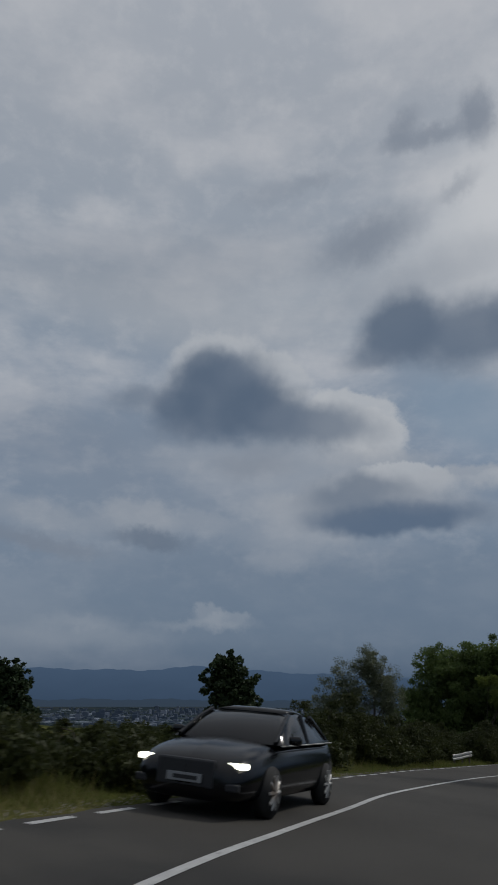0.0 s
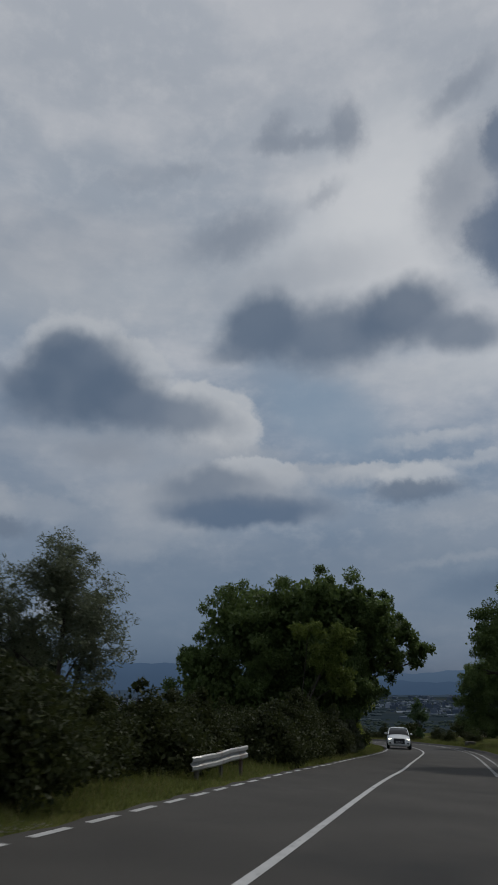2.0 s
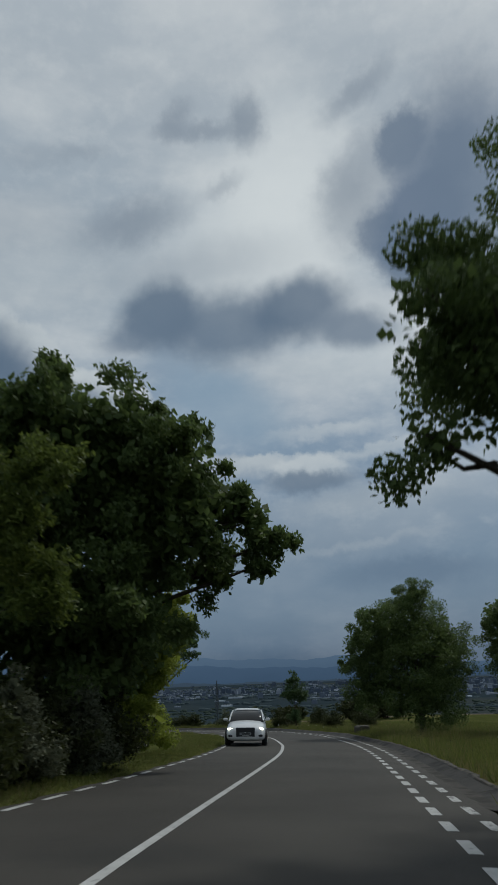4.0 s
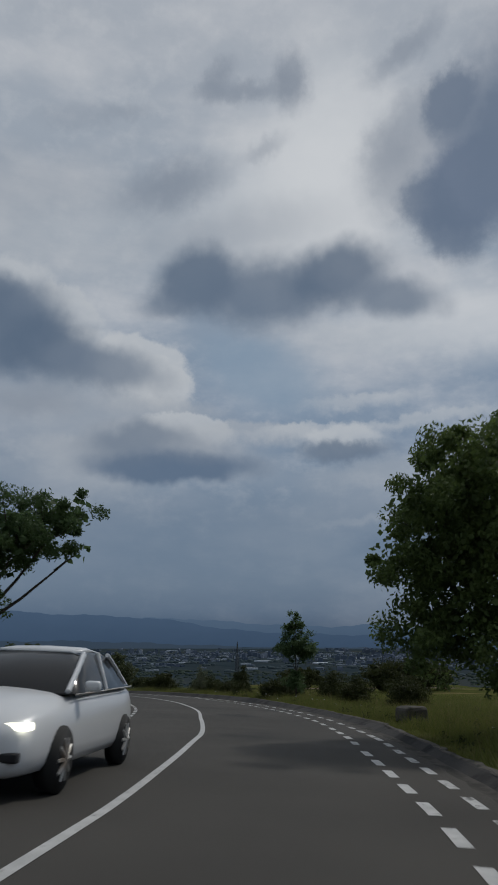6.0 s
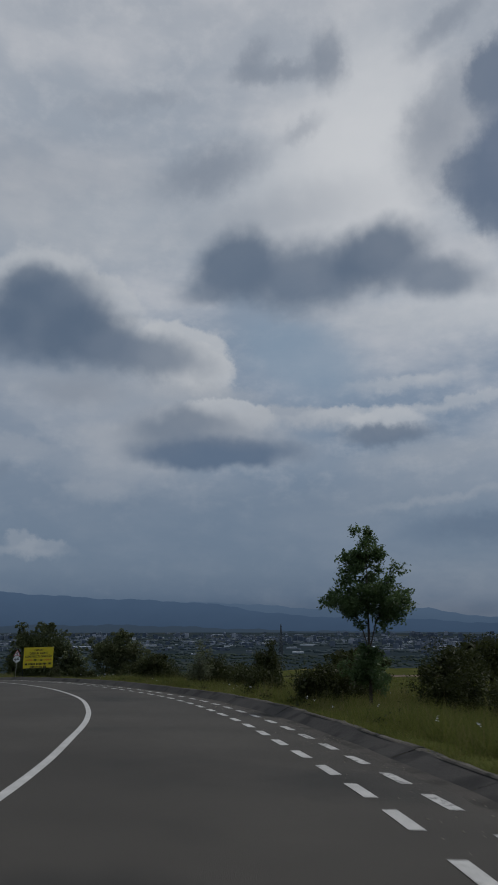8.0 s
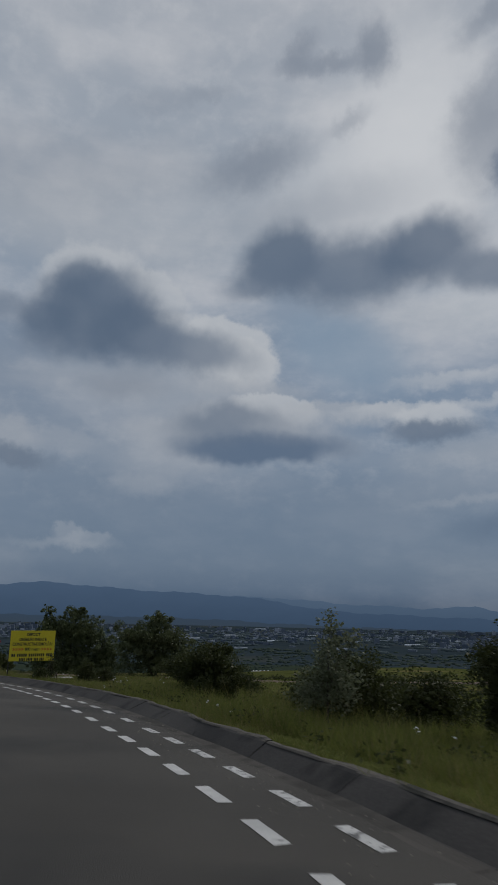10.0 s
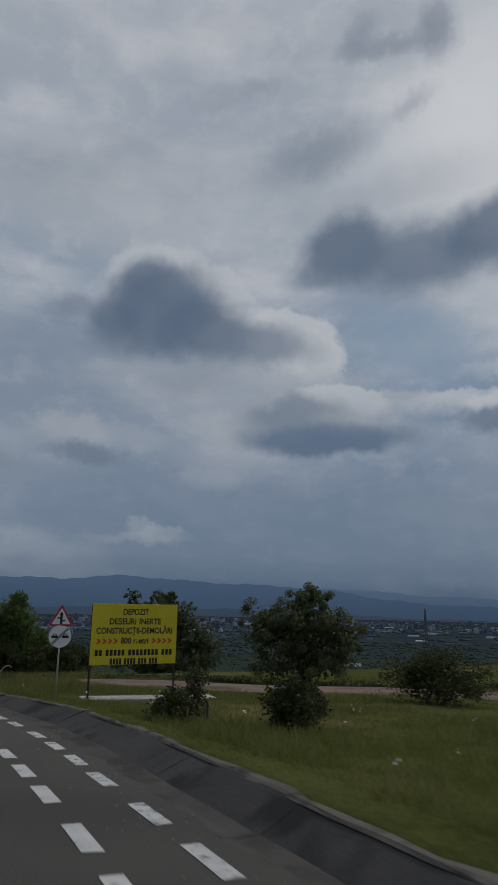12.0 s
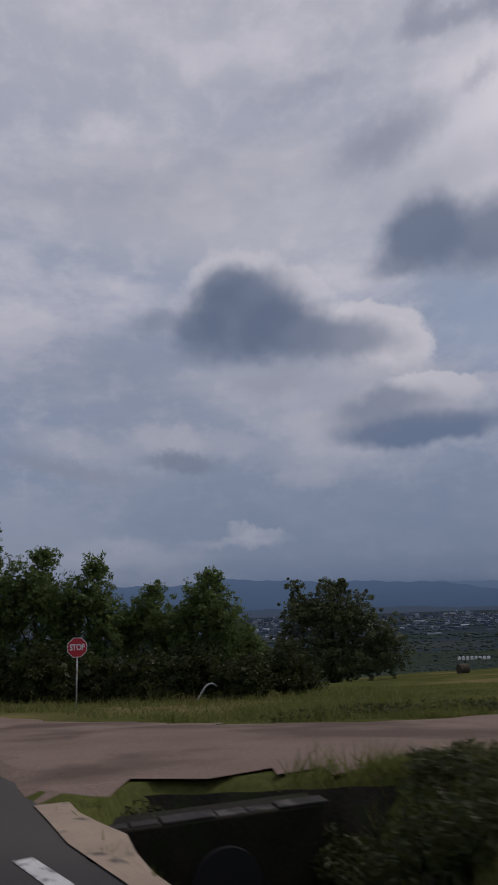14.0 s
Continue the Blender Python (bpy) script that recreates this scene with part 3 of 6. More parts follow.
road = tagged(ribbon("road", -LEFT_EDGE - 0.22 + 0.06 * np.sin(np.arange(len(CENTRE)) * 1.7), ASPHALT_RIGHT + 0.04 * np.sin(np.arange(len(CENTRE)) * 2.3), ASPHALT, 0.0, cross=9),
              "grey worn asphalt country road bending downhill", "road", kind="structure")
ribbon("centre_line", -0.06, 0.06, PAINT, 0.005, parent=road)


def dash_row(name, offset, pitch, length, width, y_from, y_to, material, parent, slant=0.0, start=0.0, marks=()):
    """Short painted dashes, each a piece of its own, that follow the road."""
    side = CENTRE + RIGHTWARD * (offset[:, None] if isinstance(offset, np.ndarray) else offset)
    s = np.r_[0, np.cumsum(np.linalg.norm(np.diff(side, axis=0), axis=1))]
    ys = side[:, 1]
    local = random.Random(len(name) + int(pitch * 100))
    starts = np.arange(start, s[-1], pitch)
    if marks:
        # the painter's own uneven spacing: middles of some dashes, and which dash of the row each one is
        starts = np.interp(np.arange(marks[-1][1] + 1), [m[1] for m in marks], [m[0] for m in marks]) - length / 2
    for a in starts:
        u = [a + length * q for q in (0, 0.5, 1)]
        if np.interp(a, s, np.arange(len(s))) > len(s) - 4:
            break
        mid = [np.array([np.interp(q, s, side[:, 0]), np.interp(q, s, side[:, 1])]) for q in u]
        if not y_from < mid[0][1] < y_to:
            continue
        d = (mid[2] - mid[0]) / np.linalg.norm(mid[2] - mid[0])
        r = np.array([d[1], -d[0]])
        rows = []
        for j, q in enumerate(mid):
            for w in (-0.5, 0.5):
                e = q + r * width * w + d * (slant * w + local.uniform(-0.02, 0.02))
                rows.append((e[0], e[1], road_z(*e) + 0.005))
        mesh_ob(name, rows, [(0, 1, 3, 2), (2, 3, 5, 4)], material, parent)


def gutter():
    """Shallow paved gutter: slabs with tight joints, a worn pale lip and washed sand along the asphalt."""
    thing = tagged(new("gutter"), "cracked dark concrete roadside gutter with a worn pale lip", "gutter", kind="structure")
    ks = np.where((CENTRE[:, 1] >= GUTTER[0]) & (CENTRE[:, 1] <= GUTTER[1]) & (np.arange(len(CENTRE)) < 420))[0]
    local = random.Random(5)

    def foot(k):
        return ASPHALT_RIGHT[k] + 0.15 + 0.22 * (GUTTER_OUT[k] - ASPHALT_RIGHT[k])

    def ragged(k):
        return 0.05 * math.sin(k * 0.9) + 0.03 * math.sin(k * 2.7)

    def strip(name, run, profile, material):
        rows = []
        for j, k in enumerate(run):
            for o, dz in profile(k, j, len(run)):
                q = CENTRE[k] + RIGHTWARD[k] * o
                along = 0.008 if j == 0 else (-0.008 if j == len(run) - 1 else 0)
                q = q + np.array([-RIGHTWARD[k][1], RIGHTWARD[k][0]]) * along
                rows.append((q[0], q[1], road_z(q[0], q[1]) + dz))
        c = len(rows) // len(run)
        return mesh_ob(name, rows, [(j * c + i, j * c + i + 1, j * c + i + c + 1, j * c + i + c) for j in range(len(run) - 1) for i in range(c - 1)], material, thing)

    for a in range(0, len(ks) - 1, 5):
        run = ks[a:a + 6]
        tilt = local.uniform(-0.006, 0.006)
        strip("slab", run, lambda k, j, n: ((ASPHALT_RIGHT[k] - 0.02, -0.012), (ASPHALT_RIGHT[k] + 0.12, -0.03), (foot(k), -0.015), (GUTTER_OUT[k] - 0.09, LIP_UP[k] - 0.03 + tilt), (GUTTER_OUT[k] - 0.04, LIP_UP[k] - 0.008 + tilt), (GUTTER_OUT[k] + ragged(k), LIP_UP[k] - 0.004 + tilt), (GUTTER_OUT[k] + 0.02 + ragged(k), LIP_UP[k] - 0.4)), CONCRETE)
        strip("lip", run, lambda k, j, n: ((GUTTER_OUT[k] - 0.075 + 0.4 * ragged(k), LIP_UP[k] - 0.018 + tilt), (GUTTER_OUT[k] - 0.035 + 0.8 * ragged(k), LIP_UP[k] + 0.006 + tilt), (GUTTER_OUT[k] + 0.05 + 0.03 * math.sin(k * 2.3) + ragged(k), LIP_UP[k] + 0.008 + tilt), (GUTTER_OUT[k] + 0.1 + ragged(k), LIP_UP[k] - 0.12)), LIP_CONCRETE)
        strip("sand_strip", run, lambda k, j, n: ((ASPHALT_RIGHT[k] - 0.02, -0.006), (ASPHALT_RIGHT[k] + 0.12, -0.023), (foot(k) - 0.02 + 0.03 * math.sin(k * 0.8), -0.009)), SAND_GREY)
    return thing


gutter()


def dirt_road():
    d = np.gradient(DIRT_MID, axis=0)
    d /= np.linalg.norm(d, axis=1)[:, None]
    r = np.stack([d[:, 1], -d[:, 0]], 1)
    rows, cross = [], 25
    half = np.interp(DIRT_MID[:, 0], (22, 27, 31, 33.5, 36, 46, 60), (3.6, 5.6, 5.5, 4.4, 3.4, 6.0, 6.8))
    for k, q in enumerate(DIRT_MID):
        for u in np.linspace(-1, 1, cross):
            e = q + r[k] * half[k] * u * (1 + 0.05 * math.sin(k * 0.8 + u) + 0.04 * math.sin(k * 2.1 + 2 * u))
            rows.append((e[0], e[1], ground(*e) + 0.05 - 0.09 * abs(u) ** 6))
    n = len(DIRT_MID)
    faces = [(i * cross + j, i * cross + j + 1, (i + 1) * cross + j + 1, (i + 1) * cross + j) for i in range(n - 1) for j in range(cross - 1)]
    # the dirt stops at the brink of the culvert pit
    faces = [f for f in faces if min(rows[v][2] - float(road_z(rows[v][0], rows[v][1])) for v in f) > -0.4 or rows[f[0]][0] > 40]
    return tagged(mesh_ob("dirt_road", rows, faces, DIRT), "packed reddish dirt side road joining the asphalt", "dirt road", kind="structure")


dirt_road()


# ---- trees, bushes, grass ----
def leaf_quads(centres, length, width, out, droop=0.3, rg=rng):
    """Bent diamond leaves at the centres, turned partly outwards."""
    n = len(centres)
    way = rg.normal(size=(n, 3)) + out * 0.6
    way[:, 2] -= droop
    way /= np.linalg.norm(way, axis=1)[:, None] + 1e-9
    side = np.cross(way, rg.normal(size=(n, 3)))
    side /= np.linalg.norm(side, axis=1)[:, None] + 1e-9
    up = np.cross(side, way)
    L = length * rg.uniform(0.65, 1.3, (n, 1))
    Wd = width * rg.uniform(0.7, 1.25, (n, 1))
    a = centres - way * L * 0.5
    b = centres + side * Wd * 0.5 + up * Wd * 0.12
    c = centres + way * L * 0.5
    d = centres - side * Wd * 0.5 + up * Wd * 0.12
    return np.stack([a, b, c, d], 1).reshape(-1, 3)


def crown_points(blobs, clumps, leaves, rg, clump_size=0.3, hollow=0.3):
    """Leaf places in many small clumps spread over a few large rounded masses."""
    blobs = np.array(blobs, float)
    area = (blobs[:, 3] * blobs[:, 4] * blobs[:, 5]) ** (2 / 3)
    pick = rg.choice(len(blobs), clumps, p=area / area.sum())
    v = rg.normal(size=(clumps, 3))
    v /= np.linalg.norm(v, axis=1)[:, None]
    r = rg.uniform(hollow, 1.0, (clumps, 1))
    centre = blobs[pick, :3] + v * r * blobs[pick, 3:]
    size = clump_size * (0.55 * blobs[pick, 3:].mean(axis=1) + 0.6) * rg.uniform(0.6, 1.35, clumps)
    which = rg.integers(0, clumps, leaves)
    w = rg.normal(size=(leaves, 3))
    w /= np.linalg.norm(w, axis=1)[:, None]
    rr = rg.uniform(0.1, 1.0, (leaves, 1)) ** 0.5
    pts = centre[which] + w * rr * size[which, None] * np.array([1.0, 1.0, 0.8])
    return pts, v[which] * 0.5 + w * 0.5, centre


def tree(name, base, blobs, leaves, length, width, material, label, category="tree", clumps=60, clump_size=0.3, trunk=0.18, group="", droop=0.3, seed=1, sprays=1, stems=1, lift=0.0, twigs=14, bark=None, core=500, core_size=0.5):
    """A tapered trunk with limbs towards its masses of leaves. blobs: places relative to the base, and half sizes."""
    rg = np.random.default_rng(seed)
    x, y = base[:2]
    z = base[2] if len(base) > 2 else ground(x, y) + lift
    thing = empty(name, pose(x, y, z), label, category, group)
    pts, out, centres = crown_points(blobs, clumps, leaves // sprays, rg, clump_size)
    if sprays > 1:
        # compound leaves: leaflets along a drooping stalk
        stalk = rg.normal(size=pts.shape) + out
        stalk[:, 2] -= 0.5
        stalk /= np.linalg.norm(stalk, axis=1)[:, None]
        pts = np.concatenate([pts + stalk * length * 0.55 * (k - sprays / 2) + rg.normal(size=pts.shape) * length * 0.18 for k in range(sprays)])
        out = np.concatenate([stalk] * sprays)
    low = min(b[2] - b[5] for b in blobs)
    pts[:, 2] = np.maximum(pts[:, 2], min(0.02, low))
    quads = leaf_quads(pts, length, width, out, droop, rg)
    if core:
        # larger shaded leaves deep inside, so that little light comes through the middle
        v = rg.normal(size=(core, 3))
        v /= np.linalg.norm(v, axis=1)[:, None]
        bl = np.array(blobs, float)
        room = bl[:, 3] * bl[:, 4] * bl[:, 5]
        k = rg.choice(len(bl), core, p=room / room.sum())
        mid = bl[k, :3] + v * bl[k, 3:] * rg.uniform(0, 0.72, (core, 1))
        mid[:, 2] = np.maximum(mid[:, 2], 0.1)
        quads = np.concatenate([quads, leaf_quads(mid, core_size, core_size * 0.8, v, 0.2, rg)])
    quads_ob("crown", quads, 4, material, thing)
    bm = bmesh.new()
    top = max(b[2] for b in blobs)
    for s in range(stems):
        o = Vector((rg.uniform(-0.3, 0.3), rg.uniform(-0.3, 0.3), 0)) * (0 if stems == 1 else 1)
        aim = Vector(blobs[s % len(blobs)][:3])
        mid = Vector((aim.x * 0.25 + o.x, aim.y * 0.25 + o.y, aim.z * 0.5))
        tube(bm, [(o.x, o.y, -0.25), (o.x * 1.1, o.y * 1.1, 0.25), mid, (aim.x * 0.7, aim.y * 0.7, aim.z * 0.85), aim + Vector((0, 0, blobs[s % len(blobs)][5] * 0.7))],
             [trunk * 1.5, trunk, trunk * 0.8, trunk * 0.5, trunk * 0.12], 9)
    part("trunk", bm, bark or BARK, thing, smooth=True)
    start = Vector((0, 0, top * 0.35))
    for b in blobs[1:]:
        aim = Vector(b[:3])
        mid = start.lerp(aim, 0.5) + Vector((0, 0, -0.1 * (aim - start).length + 0.3))
        bm = bmesh.new()
        tube(bm, [start * 0.8, start, mid, aim, aim + (aim - mid) * 0.06], [trunk * 0.5, trunk * 0.5, trunk * 0.3, trunk * 0.12, trunk * 0.03], 6)
        part("limb", bm, bark or BARK, thing, smooth=True)
    bm = bmesh.new()
    for c in centres[:twigs]:
        aim = Vector(c)
        b = min(blobs, key=lambda q: (Vector(q[:3]) - aim).length)
        a = Vector(b[:3]) * 0.8 + start * 0.2
        mid = a.lerp(aim, 0.55) + Vector((0, 0, -0.15))
        tube(bm, [a, mid, aim, aim + (aim - mid) * 0.2], [trunk * 0.18, trunk * 0.12, trunk * 0.06, trunk * 0.02], 5)
    tagged(part("branchwork", bm, bark or BARK, thing, smooth=True), kind="stuff")
    return thing

# things along the left verge
def road_side(y, offset):
    """Plan place beside the road at that y, offset metres to the right of its centre line."""
    k = int(np.argmin(np.abs(CENTRE[:600, 1] - y)))
    q = CENTRE[k] + RIGHTWARD[k] * offset
    return float(q[0]), float(q[1])


tree("walnut_tree", (20.5, 69.8), ((2.4, -1, 7.7, 4.4, 4.0, 3.3), (-1.5, 0, 7.1, 4.0, 4, 3.3), (5.6, -1.2, 6.0, 3.2, 3, 2.4), (5.6, -2.6, 7.9, 2.0, 2.0, 1.7), (2.2, -2.8, 8.9, 2.4, 1.8, 1.3), (4.2, -2.6, 8.6, 2.0, 1.6, 1.3), (-4.2, 0.6, 4.4, 2.6, 3, 2.4), (9.3, -1.2, 5.8, 1.0, 1.0, 0.8), (8.8, -1.4, 5.0, 0.9, 1.0, 0.8), (8.3, -1.6, 6.5, 1.2, 1.2, 0.8), (7.2, -1.2, 6.9, 1.8, 1.6, 1.2), (7.6, -0.8, 4.9, 1.0, 1.2, 0.9), (3.6, -1, 3.4, 4, 3.2, 2.8), (-1.5, -0.5, 2.8, 4.2, 3.2, 2.6), (-5.2, -0.5, 2.0, 2.4, 2.4, 1.8), (0.8, -0.6, 5.2, 4.2, 3.4, 2.2)),
     130000, 0.2, 0.085, LEAF_WALNUT, "huge dense dark green walnut tree overhanging the verge", clumps=520, clump_size=0.2, trunk=0.32, sprays=5, seed=3, core=42000, core_size=0.3, droop=0.6)
tree("locust_tree", (20.6, 64.6), ((2.0, -1.4, 5.9, 1.0, 1.0, 0.9), (1.2, -1.2, 4.9, 1.1, 1.0, 0.9), (2.0, -1.2, 3.6, 0.9, 0.9, 0.8), (0.4, -0.6, 6.4, 1.0, 0.9, 0.7)), 14000, 0.15, 0.055, LEAF_MID, "bright yellow-green young locust tree in front of the walnut", "tree", clumps=50, clump_size=0.34, trunk=0.07, seed=22, sprays=4, core=0)
tree("locust_tree", (32.4, 97.4), ((0, 0, 5.0, 2.4, 2.6, 2.2), (1.6, -0.4, 5.6, 1.9, 2.0, 1.5), (2.9, -0.6, 6.2, 1.3, 1.3, 1.0), (-1.6, 0.4, 5.0, 2.2, 2.2, 2.0), (3.3, -0.5, 4.9, 0.8, 0.8, 0.5)), 40000, 0.14, 0.05, LEAF_ASH, "green locust tree on the inside of the bend", "tree", clumps=150, clump_size=0.24, trunk=0.16, seed=25, sprays=4, core=1500, core_size=0.3, twigs=40)
tree("willow_tree", (8.3, 48.4), ((0, 0, 4.2, 1.5, 1.5, 2.3), (-2.0, 0.4, 3.6, 1.7, 1.4, 2.2), (0.9, 0, 3.4, 1.2, 1.2, 2.2), (-3.2, 0.4, 2.6, 1.2, 1.2, 1.6), (-0.1, 0, 5.4, 0.9, 0.9, 1.4)), 40000, 0.15, 0.035, LEAF_WILLOW,
     "slender grey-green willow tree rising from the hedge", clumps=420, clump_size=0.26, trunk=0.1, seed=4, stems=3, core=500, core_size=0.25)
tree("poplar_tree", (-5.2, 212), ((0, 0, 19, 9, 7, 7), (2, 0, 13, 9, 7, 6), (-1, 0, 24, 5, 5, 4.5), (0, 0, 7, 5, 5, 5)), 15000, 1.05, 0.7, LEAF_FAR, "tall rounded dark poplar tree far below the road", clumps=500, clump_size=0.2, trunk=0.5, seed=5, group="far poplars", core=4000, core_size=1.1)
tree("poplar_tree", (-68, 212), ((0, 0, 19, 7, 7, 8), (2, 0, 12, 8, 7, 6), (-4, 0, 23, 5, 5, 5), (0, 0, 6, 6, 5, 5)), 15000, 1.05, 0.7, LEAF_FAR, "tall rounded dark poplar tree far below the road", clumps=500, clump_size=0.2, trunk=0.5, seed=6, group="far poplars", core=4000, core_size=1.1)

HEDGE = [(float(y), -4.75 - 1.1 * (35.5 < y < 47) + 0.35 * math.sin(y * 1.7), 1.75 + 0.2 * math.sin(y * 2.9),
          float(np.interp(y, (4, 16.5, 19, 21, 23.4, 25.7, 28, 30.3, 32.6, 35, 39.5, 42, 44, 49, 53, 58, 68), (0.8, 0.85, 0.85, 1.05, 1.3, 2.0, 2.15, 1.6, 1.7, 2.05, 1.95, 1.8, 1.75, 2.0, 2.2, 2.4, 2.2))) * (1 + 0.06 * math.sin(y * 2.3))) for y in np.arange(5, 68, 2.3)]
for y, off, w, h in HEDGE + [(10, -8.5, 2.2, 0.7), (15, -8.8, 2.4, 0.7), (20, -8.5, 2.4, 0.75), (25, -8.5, 2.4, 0.9), (30, -8.5, 2.4, 2.0), (36, -9, 2.6, 1.9), (41, -9, 2.4, 1.9), (52, -8.5, 2.4, 2.3), (58, -8.5, 2.4, 2.3), (12, -13, 2.8, 0.8)]:
    x0, y0 = road_side(y, off)
    s = w / 1.8
    tree("hedge_bush", (x0, y0), ((0, 0, h * 0.5, w * 0.75, w * 0.75, h * 0.46), (0.7 * s, -0.5, h * 0.32, w * 0.55, w * 0.55, h * 0.34), (-0.7 * s, 0.4, h * 0.4, w * 0.6, w * 0.5, h * 0.42), (0.2, 0.1, h * 0.78, w * 0.36, w * 0.36, h * 0.22), (0.2, -0.7 * s, h * 0.22, w * 0.6, w * 0.4, h * 0.24), (0.5 * s * math.sin(y * 3), 0.4 * math.cos(y * 5), h * 1.02, w * 0.2, w * 0.2, h * (0.16 + 0.1 * math.sin(y * 4.1)))),
         10000, 0.12, 0.055, LEAF_BUSH, "tangled dark green hedge bush along the verge", "bush", clumps=90, clump_size=0.3, trunk=0.04, group="verge hedge", seed=100 + int(y * 2 + off), stems=3, twigs=26, core=2600, core_size=0.17)
tree("elder_bush", (26.6, 75.6), ((0.9, -1.2, 3.2, 1.4, 1.4, 1.4), (1.2, -1.4, 4.6, 1.2, 1.2, 1.0), (0.3, -0.8, 1.7, 1.3, 1.4, 1.3), (0.8, -0.3, 0.8, 1.1, 1.4, 0.8), (-0.8, -0.6, 2.4, 1.4, 1.3, 1.6)), 36000, 0.13, 0.055, LEAF_LIGHT, "yellow-green elder bush under the walnut tree", "bush", clumps=110, trunk=0.06, seed=21, stems=3, core=700)
for x0, y0, seed in ((24.0, 66.6, 23), (22.4, 63.7, 24)):
    tree("bramble_bush", (x0, y0), ((0, 0, 0.8, 0.7, 0.8, 0.7), (0.3, 0.4, 0.5, 0.7, 0.7, 0.5), (-0.1, 0, 1.5, 0.5, 0.5, 0.7)), 8000, 0.1, 0.05, LEAF_PALE, "pale grey-leaved bramble at the foot of the walnut tree", "bush", clumps=70, trunk=0.03, seed=seed, stems=3, core=300, core_size=0.3)

# right-hand verge
tree("roadside_tree", (16.2, 28.0), ((0, 0, 8.8, 3.0, 3.2, 2.6), (-2.6, -0.4, 8.9, 2.0, 1.8, 1.5), (2, 0, 7, 3, 3, 2.6), (-4.0, -0.5, 9.2, 1.1, 1.0, 1.0), (-3.3, -0.4, 7.6, 0.9, 0.9, 0.8)), 26000, 0.1, 0.05, LEAF_WALNUT, "tall roadside tree with thin twigs over the lane", clumps=700, clump_size=0.24, trunk=0.22, seed=31, twigs=50, core=0)
tree("roadside_tree", (30.9, 55.9), ((0.9, 0, 8.4, 3.0, 3.2, 3.0), (-2.7, -0.8, 6.4, 2.7, 2.2, 1.4), (-4.8, -1.5, 5.75, 1.2, 1.1, 0.85), (-4.9, -1.1, 4.5, 1.0, 0.9, 0.5), (-3.9, -1.3, 5.0, 1.4, 1.2, 0.9), (1.6, 0.6, 6.6, 3.2, 3, 2.6), (0.2, -0.6, 10.6, 2.2, 2.2, 1.8), (-1.0, -1, 5.0, 2.6, 2, 1.5), (-2.0, -0.8, 7.2, 1.0, 1.0, 0.8)), 110000, 0.1, 0.06, LEAF_WALNUT, "dark roadside tree with hanging branches", clumps=330, clump_size=0.28, trunk=0.26, seed=32, twigs=60, core=16000, core_size=0.14)
tree("roadside_tree", (47.0, 87.2), ((0, 0, 5.6, 3.4, 3.4, 3.2), (-2.4, 0, 4.6, 2.2, 2.3, 2.7), (2.3, 0, 4.8, 2.3, 2, 2.7), (0.2, 0, 8.0, 1.9, 1.8, 1.4), (0, 0, 2.4, 3.4, 3.2, 2.2), (-2.8, -0.4, 6.6, 1.9, 1.8, 1.5), (-3.1, 0.4, 3.0, 1.9, 1.8, 1.7), (-3.7, 0.6, 4.6, 1.5, 1.5, 1.4), (-3.8, 0.4, 5.9, 1.0, 1.2, 0.9)), 90000, 0.13, 0.06, LEAF_WALNUT, "broad dark green roadside tree with low crown", clumps=320, clump_size=0.26, trunk=0.2, seed=33, twigs=30, core=16000, core_size=0.18)
tree("roadside_tree", (54.0, 85.5), ((0, 0, 5.4, 3.2, 3.0, 3.2), (-1.2, 0, 7, 2.0, 2, 1.8), (1, 0, 2.8, 3.2, 3, 2.4)), 22000, 0.17, 0.09, LEAF_WALNUT, "broad dark green roadside tree behind another", clumps=150, clump_size=0.24, trunk=0.2, seed=34, core=5000, core_size=0.35)
tree("ash_sapling", (50.46, 113.4), ((0, 0, 3.5, 1.3, 1.2, 1.2), (-0.5, 0, 2.9, 1.15, 1.0, 0.75), (0.5, 0, 2.95, 1.1, 1.0, 0.8), (0, 0, 4.55, 0.75, 0.7, 0.6), (0, 0, 1.1, 0.8, 0.8, 0.8)), 15000, 0.12, 0.05, LEAF_ASH, "young ash tree with a thin stem and open crown", clumps=120, clump_size=0.24, trunk=0.05, seed=41, sprays=4, twigs=50, core=0)

